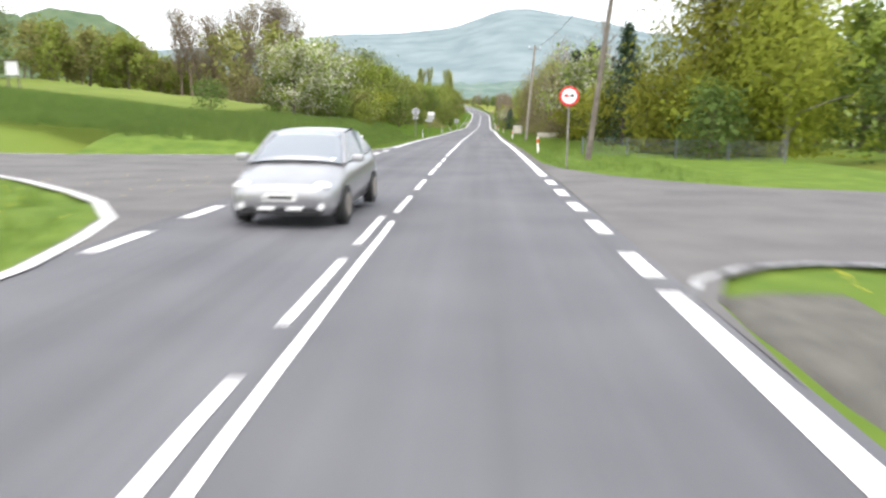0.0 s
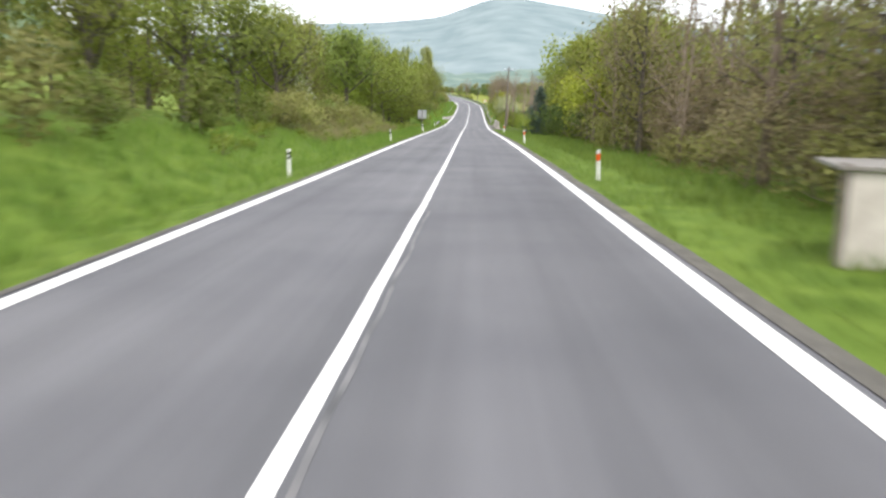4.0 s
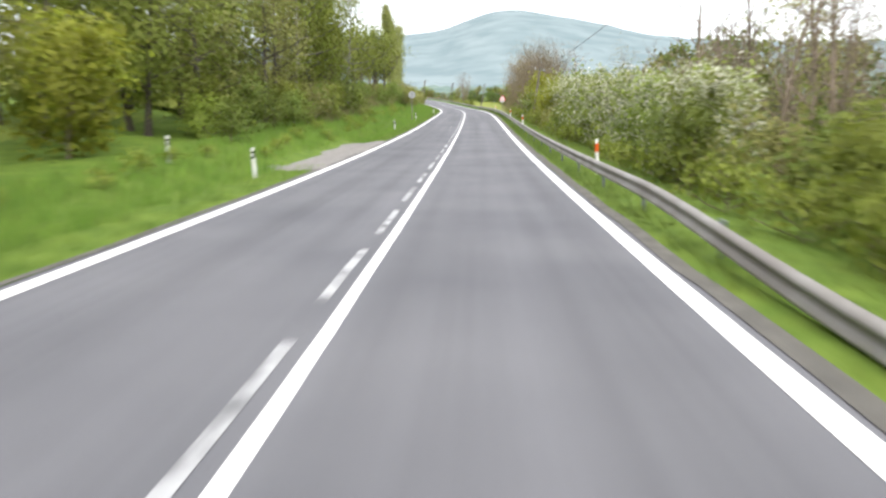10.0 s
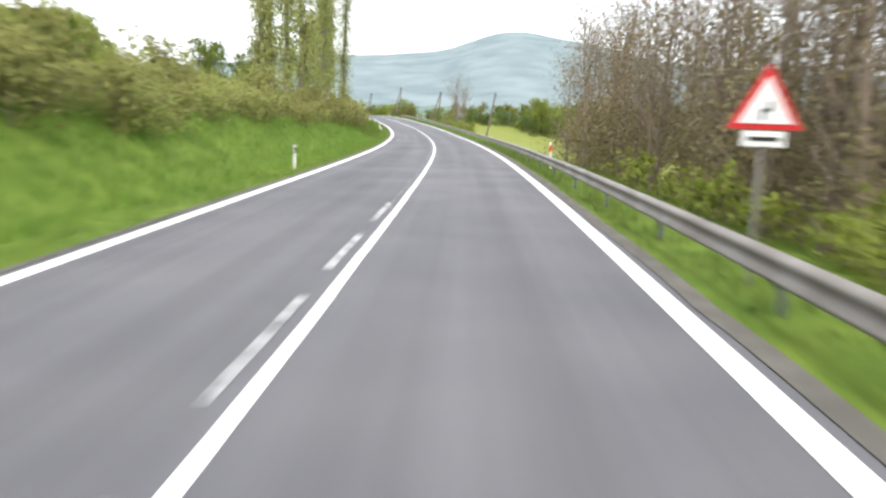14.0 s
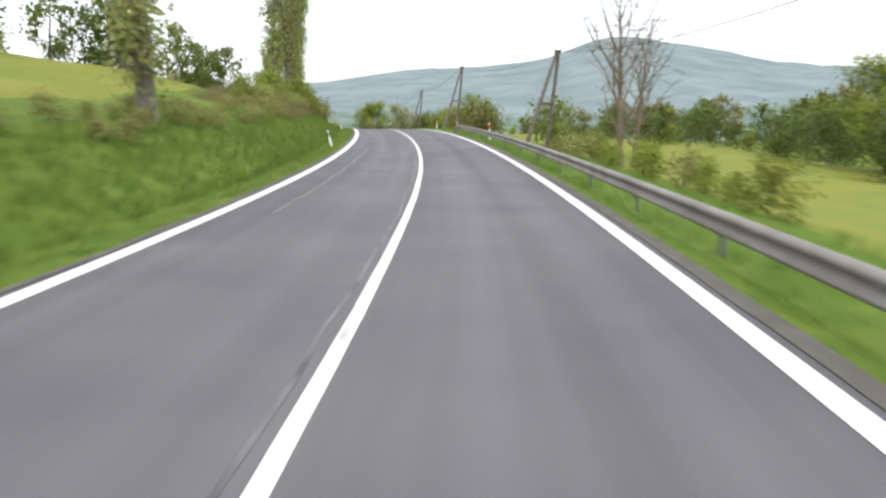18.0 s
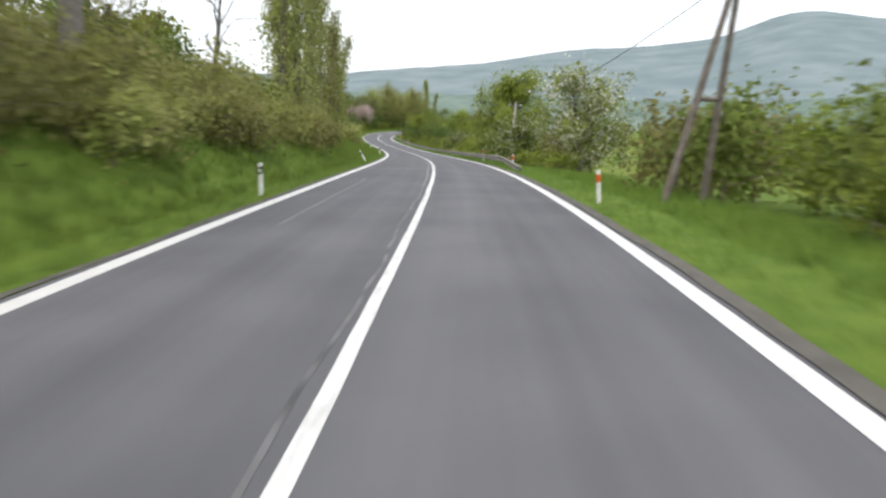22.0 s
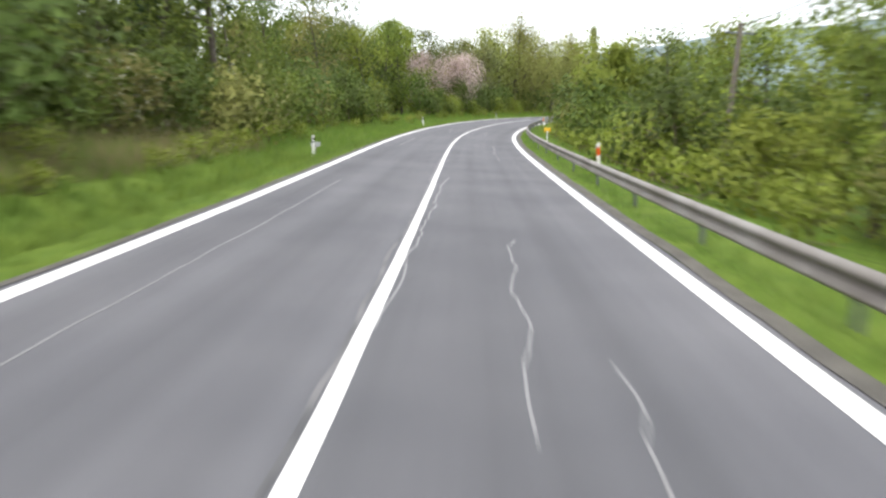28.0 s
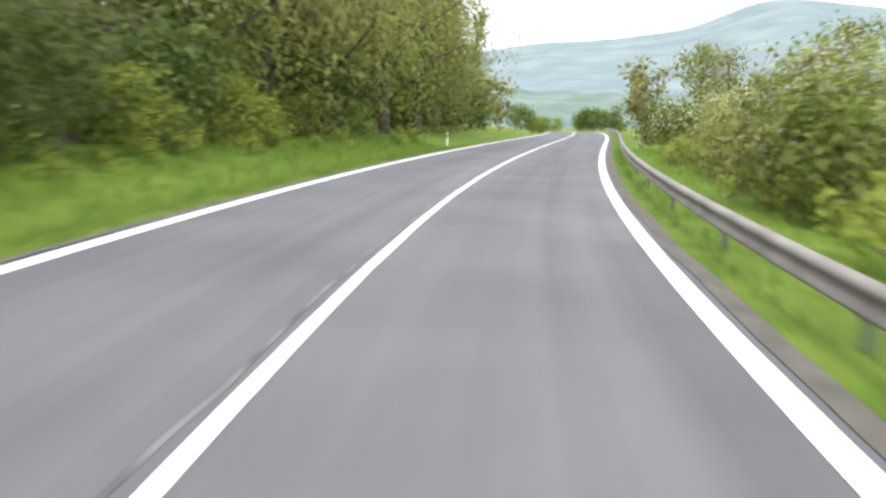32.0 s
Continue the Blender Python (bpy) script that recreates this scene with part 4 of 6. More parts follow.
for s, d, k in ((390, -13, .9), (395, -13, .95), (403, -13, .95), (412, -13, 1.0), (427, -11.5, 1.0), (433.5, -11.5, .95), (441, -11.5, 1.0), (502, -11.2, 1.0), (506, -10, 1.0), (523, -10.4, .95), (528, -10.2, 1.0), (533, -10, 1.0), (538, -9.8, 1.05)):
    plant("poplar", s, d, k, group="roadside poplars")
for s, d, k in ((449.8, -9.3, .95), (565, -9.2, .95), (569, -8.8, 1.0), (580, -11.5, 1.0), (587, -11.5, .95), (597, -11.5, 1.0), (603, -11.5, .9), (620, -11.8, 1.05), (636, -11.5, 1.0), (644, -10, 1.05), (649, -9.6, 1.0), (655, -11, 1.0)):
    plant("poplar_low", s, d, k, group="roadside poplars")
wood(["scrub"], 434, 482, 1.0, -11, -8.0, .25, .5, "low dry scrub between the grass and the field")
row(["scrub", "fresh_bush", "scrub"], 478, 516, 1.25, -11.5, -8.0, .5, .85, "bank scrub")
row(["scrub", "scrub", "shrub"], 512, 564, 1.0, -9.4, -6.3, .6, 1.0, "bank scrub")
wood(["scrub", "shrub", "bush"], 514, 566, 1.5, -13, -9.4, .6, 1.0, "tangled scrub along the top of the bank")
row(["scrub", "shrub", "scrub"], 562, 575, .9, -10.5, -7.2, .55, .95, "bank scrub")
plant("brown_bush", 571.5, -7.0, .8)
plant("bush", 556.5, -8.8, .8)
plant("dead", 554, -10.5, 1.0)
plant("apple_bare", 546, -11.5, .8)
wood(["far_fresh", "far_green", "far_olive", "far_green"], 425, 590, 2.4, -84, -54, .6, 1.0, "wood on the slope above the field")
wood(["under", "far_green", "far_fresh"], 430, 560, 1.8, -64, -54, .6, 1.0, "green bushes along the top edge of the field")
wood(["far_green", "far_dark", "white_bush"], 490, 580, 4.0, -34, -20, .6, .9, "green trees on the slope above the bank")
wood(FAR, 575, 660, 3.6, -44, -26, .8, 1.1, "green trees on the slope above the meadow")
wood(["under", "white_bush", "fresh_bush"], 572, 650, 2.8, -28, -21, 1.0, 1.5, "bushes along the top of the meadow")
row(["scrub"], 614, 646, 1.4, -11, -7.6, .7, 1.15, "bank scrub")
row(["shrub", "bush", "fresh_bush"], 626, 656, 2.0, -12.5, -8.6, .8, 1.2, "bank bushes")
row(["green", "olive", "grove"], 618, 664, 4.4, -19, -13, .7, .95, "trees above the bank")
plant("pine", 694, -10.0, 1.05)
row(["bush", "under", "shrub", "bush"], 652, 730, 1.7, -11.5, -7.8, .7, 1.1, "bank bushes")
row(["mid", "dark", "green", "mid", "white_bush", "olive"], 656, 740, 2.7, -17, -10.5, .65, .92, "wood beside the road")
wood(["under", "bush", "fresh_bush"], 656, 850, 2.3, -16.5, -12.5, .9, 1.4, "dense undergrowth of the roadside wood")
wood(FAR, 662, 860, 3.4, -34, -19, .8, 1.05, "green wood beside the road")
for s, d, k in ((754, -11.5, 1.05), (762.5, -10.0, 1.15), (765.5, -11.2, 1.05)):
    plant("pink", s, d, k)
row(["mid", "green", "dark", "mid"], 728, 750, 2.3, -18, -11.5, .85, 1.05, "wood beside the road")
row(["under", "bush", "fresh_bush"], 744, 796, 2.0, -10.2, -8.0, .55, .9, "bank bushes")
row(["mid", "green"], 751, 768, 3.0, -19, -15, .85, 1.0, "wood beside the road")
row(["silver", "olive", "grove", "silver"], 768, 850, 3.6, -19, -13, .85, 1.15, "wood beside the road")
for s, d, k in ((771, -12.4, .95), (778, -12.8, 1.0)):
    plant("silver", s, d, k)
for s, d, k in ((784, -13.5, 1.05), (792, -12.5, 1.2), (800, -11.8, 1.25), (808, -11.2, 1.25), (816, -11, 1.2), (824, -11.5, 1.15)):
    plant("willow", s, d, k)

# right side of the road
for s, d, k in ((43, 13.0, .95), (46, 17.2, .95), (40, 16.4, .85)):
    plant("weeping", s, d, k)
for s, d, k in ((56, 11.4, .85), (76.5, 10.2, .95), (80.5, 11.5, 1.05), (87, 10.8, .8), (73, 12.2, .9)):
    plant("spruce", s, d, k)
for s, d, k in ((64, 10.2, 1.15), (70, 11.6, 1.1), (66, 14, 1.1)):
    plant("blossom", s, d, k)
plant("gold_bush", 61, 8.9, .9)
plant("gold_bush", 57, 10.4, .95)
row(["bush", "under"], 36, 66, 1.9, 11.5, 16, .6, .9, "hedge bushes")
plant("gold_bush", 44, 10.6, .8)
plant("gold_bush", 40.5, 12.6, .85)
wood(["under", "far_green", "far_fresh"], 28, 70, 2.0, 22, 40, .8, 1.1, "green trees behind the garden")
wood(["brown_under", "brown_under", "under"], 72, 140, 1.5, 9.4, 12.5, .6, .95, "dense brown undergrowth of the hedge")
wood(["under", "brown_under"], 140, 192, 2.6, 12.5, 17, .8, 1.3, "undergrowth behind the roadside trees")
wood(["under", "brown_under", "fresh_bush"], 214, 300, 2.6, 18, 24, .8, 1.2, "undergrowth behind the bare ground")
row(["olive", "bare", "thicket"], 84, 112, 2.2, 8.8, 13, .75, 1.0, "roadside trees")
row(["bare", "thicket", "olive"], 108, 150, 2.2, 8.2, 12.5, .7, .95, "roadside trees")
row(["bare"], 86, 140, 4.5, 12, 17, 1.0, 1.2, "bare trees")
row(["gold_bush", "green", "linden", "olive"], 140, 190, 3.0, 10.0, 14, .75, 1.0, "roadside trees")
row(["gold_bush"], 146, 180, 5.5, 9.8, 11, 1.0, 1.3, "yellow-green bushes")
plant("blue_spruce", 169.5, 7.1, .95)
row(["under", "brown_under"], 150, 188, 2.6, 8.4, 10, .5, .75, "hedge bushes")
row(["green", "gold_bush", "olive", "bare"], 192, 244, 3.6, 17, 23, .8, 1.1, "roadside trees")
row(["brown_under", "shrub"], 74, 140, 2.6, 7.8, 9.6, .45, .75, "hedge bushes")
wood(FAR, 60, 250, 4.2, 22, 34, .8, 1.05, "green and brown trees behind the roadside")
row(["bush", "fresh_bush"], 216, 244, 2.6, 9.5, 13, .7, 1.1, "bushes at the stream")
for s, d, k in ((244.5, 7.4, .85), (246.5, 8.6, .95), (252, 11, .95), (240, 11.5, 1.0), (258, 13, 1.0), (263, 15, .95)):
    plant("bare", s, d, k, group="bare trees")
row(["fresh_bush", "bush"], 245, 258, 2.4, 7.6, 10.5, .7, 1.05, "bushes behind the guardrail")
row(["thicket", "bare"], 262, 322, 3.0, 14, 20, .8, 1.0, "bare thicket")
for s, d, k in ((262, 8.2, .62), (266, 9.2, .68), (274, 8.8, .72), (280, 9, .78), (285.5, 8.6, .75), (291, 9.2, .8)):
    plant("blossom", s, d, k)
row(["white_bush", "shrub", "bush"], 256, 300, 2.8, 7.4, 9.6, .7, 1.05, "bushes behind the guardrail")
for s, d, k in ((304, 10, .95), (309, 9.2, .85), (314, 10.5, .85)):
    plant("blossom", s, d, k)
row(["shrub", "fresh_bush", "gold_bush"], 296, 322, 2.6, 8.0, 10.5, .7, .95, "bushes behind the guardrail")
row(["gold_bush"], 322, 340, 5, 9.0, 11, .85, 1.0, "bushes behind the guardrail")
plant("white_bush", 328, 8.2, 1.0)
plant("gold_bush", 331, 9.2, 1.2)
plant("gold_bush", 335, 9.8, 1.25)
row(["bare"], 338, 382, 2.6, 9, 15, .75, 1.0, "bare trees")
row(["thicket"], 342, 386, .95, 8.2, 14, .85, 1.3, "bare thicket")
wood(["brown_under"], 340, 386, 1.8, 9.0, 13, .6, 1.1, "brown undergrowth of the thicket")
wood(FAR + ["bare"], 244, 352, 4.5, 20, 34, .75, 1.0, "green and brown trees behind the roadside")
row(["olive", "bare", "bare"], 238, 300, 4.0, 14.5, 20, .8, 1.05, "roadside trees")
row(["bush", "under", "fresh_bush"], 384, 420, 3, 26, 31, .8, 1.2, "hedge beyond the field")
for s, d, k in ((463, 25, .62), (459, 27, .6)):
    plant("linden", s, d, k)
row(["bush", "gold_bush", "fresh_bush", "under"], 430, 458, 2.2, 24, 30, .7, 1.05, "hedge beyond the field")
row(["bush", "under", "fresh_bush", "under"], 458, 504, 1.9, 22, 29, .55, .9, "hedge beyond the field")
wood(["far_green", "far_olive", "under"], 470, 600, 3.2, 34, 60, .5, .75, "green hedge and trees along the far side of the field")
wood(FAR, 380, 560, 5.0, 42, 70, .6, .85, "hedge and trees beyond the rape field")
plant("bush", 469, 8.4, 1.0)
plant("fresh_bush", 474, 9.4, .55)
plant("multi", 458, 9.2, 1.0)
plant("multi", 459.6, 10.2, .8)
row(["shrub", "fresh_bush"], 440, 466, 2.4, 7.6, 8.8, .35, .55, "bushes behind the guardrail")
row(["shrub", "shrub", "fresh_bush", "bush"], 500, 552, 2.1, 8.4, 12, .8, 1.2, "bushes behind the verge")
plant("green", 511, 10.4, .5)
row(["white_bush", "shrub"], 566, 576, 3.5, 8.4, 10, .75, 1.0, "bushes behind the verge")
plant("blossom", 562, 8.6, .98)
plant("blossom", 564.5, 9.6, .9)
plant("linden", 597.5, 8.9, 1.0)
plant("linden", 602, 10.4, .95)
plant("white_bush", 576, 6.9, 1.15)
plant("white_bush", 579.5, 8.2, 1.2)
plant("white_bush", 573, 11.6, 1.1)
row(["bush", "fresh_bush", "white_bush"], 584, 648, 2.1, 7.2, 11, .8, 1.1, "bushes behind the guardrail")
row(["mid", "green"], 600, 650, 7, 10, 14, .38, .5, "bushes behind the guardrail")
row(["bush", "fresh_bush", "under", "shrub"], 646, 742, 1.9, 7.2, 11, .75, 1.1, "bushes behind the guardrail")
row(["mid", "linden", "mid", "green"], 660, 742, 3.2, 10.0, 15, .58, .8, "trees behind the guardrail")
for s, d, k in ((847, -14, 1.05), (852, -12.5, .82)):
    plant("poplar", s, d, k, group="distant poplars")
row(["olive", "mid"], 736, 760, 4, 10.5, 14, .5, .7, "trees behind the guardrail")
row(["white_bush", "bush", "shrub"], 742, 832, 2.6, 7.4, 10, .65, .92, "bushes behind the guardrail")
for s, d, k in ((774, 8.6, .68), (780, 9.4, .75), (790, 9, .6)):
    plant("blossom", s, d, k)
plant("green", 818, 10, .85)
plant("olive", 812, 11.5, .75)
row(["olive", "mid"], 786, 836, 8, 12, 18, .55, .75, "trees behind the guardrail")
wood(["under", "bush", "fresh_bush"], 884, 890, .35, -9, 8, .75, 1.0, "green hedge where the road bends away")
wood(FAR, 590, 860, 7, 34, 70, .55, .85, "green trees in the valley below")
for d0 in (-36, 7.5):
    wood(["under", "far_green", "far_olive"], 840, 866, 1.3, d0, d0 + 28, .6, .95, "dark hedge across the end of the straight")


# ---- hills ----
def hill(name, cx, cy, long, wide, high, turn, mat, label, seed, base=-14):
    """A long wooded ridge with an uneven crest."""
    nu, nv = 90, 22
    vs = []
    for i in range(nu + 1):
        u = -1 + 2 * i / nu
        for j in range(nv + 1):
            v = -1 + 2 * j / nv
            k = max(0, 1 - abs(u) ** 2.2) * max(0, math.cos(v * math.pi / 2)) ** 1.2
            e = 1 + .28 * noise.noise(Vector((u * 3, v * 1.2, seed))) + .12 * noise.noise(Vector((u * 9, v * 4, seed)))
            z = base + high * k * e + 5 * noise.noise(Vector((u * 40, v * 14, seed))) * k
            x, y = u * long, v * wide
            c, s = math.cos(radians(turn)), math.sin(radians(turn))
            vs.append((cx + x * c - y * s, cy + x * s + y * c, z))
    n = nv + 1
    fs = [(i * n + j, (i + 1) * n + j, (i + 1) * n + j + 1, i * n + j + 1) for i in range(nu) for j in range(nv)]
    return tagged(new(name, mesh_of(name, vs, fs, mat, True)), label, "hill", "", "structure")


def hill_ring(name, bearings, rises, reach, depth, mat, label, seed, rough=1.0, cx=0, cy=300):
    """A range of hills along the skyline: crest heights, as degrees above the eye, by bearing."""
    nu, nv = 180, 16
    vs = []
    for i in range(nu + 1):
        a = bearings[0] + (bearings[-1] - bearings[0]) * i / nu
        e = float(np.interp(a, bearings, rises))
        for j in range(nv + 1):
            q = j / nv
            r = reach - depth * (1 - q)
            k = math.sin(q * math.pi / 2) ** 1.1
            z = math.tan(radians(e)) * r * k * (1 + .1 * noise.noise(Vector((a * .12, q * 2, seed))) * (1 - q * .6))
            z += rough * (reach * .0016 * noise.noise(Vector((a * .9, q * 9, seed))) + reach * .0012 * noise.noise(Vector((a * 4.5, q * 22, seed))))
            vs.append((cx + r * math.sin(radians(a)), cy + r * math.cos(radians(a)), z - 12 * (1 - q)))
    n = nv + 1
    fs = [(i * n + j, (i + 1) * n + j, (i + 1) * n + j + 1, i * n + j + 1) for i in range(nu) for j in range(nv)]
    return tagged(new(name, mesh_of(name, vs, fs, mat, True)), label, "hill", "", "structure")


# the range's haze comes from its material colour, there is no misty air
hill_ring("backdrop_hills", [-80, -45, -30, -25, -20, -16, -12, -9, -6, -1.2, 1, 3, 4.6, 7, 10, 13, 18, 24, 40, 80], [2.6, 2.8, 3.0, 3.1, 3.5, 3.8, 4.4, 4.75, 4.85, 5.3, 6.2, 6.85, 6.8, 6.3, 5.7, 4.9, 4.4, 4.2, 3.6, 3], 3000, 1500, M_FOREST_HAZED, "hazy blue-green wooded mountain range", 4)
hill_ring("backdrop_foothills", [-70, -40, -20, -10, 0, 8, 20, 40, 80], [1.2, 1.5, 1.7, 1.5, 1.2, 1.8, 2.2, 2.0, 1.0], 1500, 700, M_FOOT_HAZED, "hazy green wooded foothills beyond the valley", 8, 3.2)
hill("hazed_wooded_hillside", -330, 500, 260, 120, 80, 75, M_HILL_NEAR_HAZED, "green wooded slope above the fields, dulled by painted haze", 9)


# ---- guardrails ----
def guardrail(s0, s1, d, label, start_dip=True, end_dip=True, fall=8.0):
    """A corrugated steel rail on posts; its ends run down to the ground."""
    thing = new("guardrail")
    side = 1 if d > 0 else -1
    prof = [(0, .33), (-.05, .318), (-.095, .285), (-.1, .25), (-.05, .205), (-.025, .165), (-.05, .125), (-.1, .085), (-.1, .05), (-.05, .015), (-.01, 0)]
    ss = np.arange(s0, s1 + .5, 1.0)
    vs, fs = [], []
    for s in ss:
        dip = 1.0
        if start_dip:
            dip = min(dip, smooth(s, s0, s0 + fall))
        if end_dip:
            dip = min(dip, 1 - smooth(s, s1 - min(fall, 3), s1))
        for k in range(2):
            for o, z in (prof if k == 0 else prof[::-1]):
                dd = d + side * (o + (.012 if k else 0))
                x, y = on_line(s, dd)
                vs.append((x, y, float(surface(s, 4.2 * side)) + z - .06 + .36 * dip))
    n = len(prof) * 2
    for i in range(len(ss) - 1):
        for j in range(n):
            j2 = (j + 1) % n
            fs.append((i * n + j, i * n + j2, (i + 1) * n + j2, (i + 1) * n + j))
    lap = 5
    for i0 in range(0, len(ss) - 1, lap):
        i1 = min(i0 + lap, len(ss) - 1)
        local = [(a - i0 * n, b - i0 * n, c - i0 * n, e - i0 * n) for a, b, c, e in fs[i0 * n:i1 * n]]
        part("beam", mesh_of("beam", vs[i0 * n:(i1 + 1) * n], local, M_ZINC, True), thing)
    post = joined(box(.055, .12, .95, (0, 0, .02), .008), box(.09, .07, .22, (-side * .04, 0, .36), .008))
    pm = bpy.data.meshes.new("post")
    post.to_mesh(pm)
    post.free()
    pm.materials.append(M_POST_STEEL)
    s = s0 + 6
    while s < s1 - 5:
        x, y = on_line(s, d + side * .1)
        part("post", pm, thing, "", pose(float(x), float(y), float(surface(s, 4.2 * side)), 0, 0, math.degrees(heading(s))))
        s += 5.0
    return tagged(thing, label, "guardrail", "", "thing")


guardrail(242, 487, 4.45, "long galvanised steel guardrail on steel posts", fall=11.0)
guardrail(556, 870, 4.45, "long galvanised steel guardrail on steel posts", True, False, 12.0)
guardrail(222, 237, -4.75, "short bent galvanised guardrail over the stream", fall=6.0)


# ---- delineator posts ----
def delineator(s, d, far_side, lean=0.0, tall=1.0):
    """A white plastic road post with a slanted black band and reflectors."""
    thing = new("delineator_post")
    bm = bmesh.new()
    bmesh.ops.create_cone(bm, cap_ends=True, segments=12, radius1=.06, radius2=.055, depth=1.0, matrix=Matrix.Translation((0, 0, .38)) @ Matrix.Diagonal((1, .8, 1, 1)))
    top = [v for v in bm.verts if v.co.z > .8]
    for v in top:
        v.co.z += .35 * v.co.x - .02
    body = part("body", (bm, M_POST_WHITE), thing)
    bm = bmesh.new()
    bmesh.ops.create_cone(bm, cap_ends=False, segments=12, radius1=.0592, radius2=.0588, depth=.2, matrix=Matrix.Translation((0, 0, .66)) @ Matrix.Diagonal((1, .8, 1, 1)))
    for v in bm.verts:
        v.co.z += .45 * v.co.x
    part("band", (bm, M_ORANGE if far_side else M_BLACK), body)
    part("reflector", (box(.05, .012, .1, (0, -.052, .66), .003), M_ORANGE if far_side else M_SIGN_WHITE), body)
    thing.matrix_basis = spot(s, d, None, 0, (1, 1, tall), lean)
    return tagged(thing, "white plastic delineator post with an orange band" if far_side else "white plastic delineator post with a slanted black band", "delineator", "delineator posts", "thing")


for s, d, lean in ((41.5, -4.6, 5), (78.6, -4.15, 3), (118.6, -4.5, 0), (149.6, -4.55, 3), (184.5, -4.4, 5), (217, -4.65, 0), (259.3, -4.9, 4), (261.5, -8.2, 0), (299.8, -5.1, 3), (323, -5.1, 4), (358, -4.6, 0), (430.8, -4.6, 27), (463.8, -4.4, 14), (502.2, -4.7, 2), (536.5, -4.3, 0)):
    delineator(s, d, False, -lean)
for s, d, lean in ((571, -4.5, 28), (607, -4.35, 2), (655.5, -4.7, 2), (691, -5.2, 0), (732.5, -5.6, 0), (764.6, -5.4, 0), (802, -5.6, 0)):
    delineator(s, d, False, -lean)
for s, d, tall in ((41.2, 4.5, 1), (78.5, 4.65, 1), (118, 4.6, 1), (147, 4.4, 1), (185, 4.7, 1), (262, 5.0, 1.25), (302, 5.0, 1.2), (323.5, 5.0, 1.25), (363, 5.0, 1.25), (472.5, 5.0, 1.25), (487.6, 4.75, 1.0), (499, 4.4, 1.0), (536.5, 4.5, 1), (561.5, 4.6, 1.0), (585, 5.0, 1.25), (617, 5.0, 1.25), (684.5, 5.0, 1.25), (739.5, 5.0, 1.25), (762, 5.0, 1.25)):
    delineator(s, d, True, -3, tall)


# ---- side roads at the junction ----
def patch(name, pts, mat, lift, label, kind="structure"):
    """A flat piece of ground cover, outlined in road coordinates, draped at the road's level."""
    bm = bmesh.new()
    ring = []
    for s, d in pts:
        x, y = on_line(s, d)
        ring.append(bm.verts.new((float(x), float(y), float(surface(s, d)) + lift)))
    bm.faces.new(ring)
    bmesh.ops.triangulate(bm, faces=bm.faces[:])
    me = bpy.data.meshes.new(name)
    bm.to_mesh(me)
    bm.free()
    me.materials.append(mat)
    return tagged(new(name, me), label, "", "", kind)


def curve_line(name, pts, width, mat, lift, label):
    """A painted line through points in road coordinates."""
    vs, fs = [], []
    for i, (s, d) in enumerate(pts):
        a, b = pts[max(i - 1, 0)], pts[min(i + 1, len(pts) - 1)]
        t = Vector((b[0] - a[0], b[1] - a[1])).normalized()
        for k in (-.5, .5):
            ps, pd = s - t.y * width * k, d + t.x * width * k
            x, y = on_line(ps, pd)
            vs.append((x, y, float(surface(ps, pd)) + lift))
        if i:
            fs.append((2 * i - 2, 2 * i - 1, 2 * i + 1, 2 * i))
    return tagged(new(name, mesh_of(name, vs, fs, mat, True)), label, "", "", "structure")


LEFT_NEAR = [(5, -3.7), (8.5, -3.75), (10.7, -4.2), (12.9, -4.8), (15.2, -6.1), (17, -7.6), (19.6, -10), (21.8, -12.4), (23.4, -17), (24.5, -26), (25.5, -70)]
LEFT_FAR = [(36, -70), (35, -26), (33.2, -18), (33.6, -13.9), (34.5, -9.5), (37, -6.3), (42, -4.2), (46, -3.7)]
patch("side_road_left", LEFT_NEAR + LEFT_FAR, M_ASPHALT_OLD, .018, "grey asphalt side road joining at the junction")
curve_line("side_road_line", [(5, -3.55), (8.5, -3.6), (10.6, -4.0), (12.7, -4.55), (15.1, -5.9), (16.9, -7.4), (19.5, -9.9), (21.6, -12.3), (23.2, -17), (24.3, -26)], .2, M_PAINT, .026, "white line curving round the junction corner")
curve_line("side_road_line", [(34.8, -26), (33, -18), (33.4, -13.9), (34.3, -9.4), (36.8, -6.1), (41.8, -4.0), (46, -3.6)], .12, M_PAINT, .026, "white line along the far side of the junction")
RIGHT_NEAR = [(5, 3.7), (7.5, 3.85), (8.8, 4.3), (9.6, 5.2), (9.8, 7), (9.0, 14), (7.0, 40)]
RIGHT_FAR = [(15, 40), (19, 14), (21, 8.6), (22.5, 7.0), (24.5, 5.6), (28, 4.4), (33, 3.75)]
patch("side_road_right", RIGHT_NEAR + RIGHT_FAR, M_ASPHALT_OLD, .018, "grey asphalt lane joining at the junction")
curve_line("side_road_line", [(7.6, 3.6), (8.6, 3.95), (9.4, 4.7), (9.7, 5.6), (9.6, 7.2), (9.2, 10)], .12, M_PAINT_OLD, .026, "worn white line curving into the side road")
ribbon("gravel_corner", -10, 8.6, 3.76, 5.5, M_GRAVEL, .045, .6, label="bare grey-brown gravel at the junction corner", wobble=.15, over=ground, cols=8, feather=.25)
# farm track and bare ground on the right before the stream
ribbon("farm_track", 203.5, 213, 3.8, 44, M_GRAVEL, .09, .6, label="grey gravel track leaving the road", wobble=.15, over=ground, cols=40, feather=1.0)
ribbon("bare_ground", 201, 219, 8.5, 26, M_EARTH, .14, 1.0, label="bare brown earth beside the track", wobble=.5, over=ground, cols=18, feather=1.4)
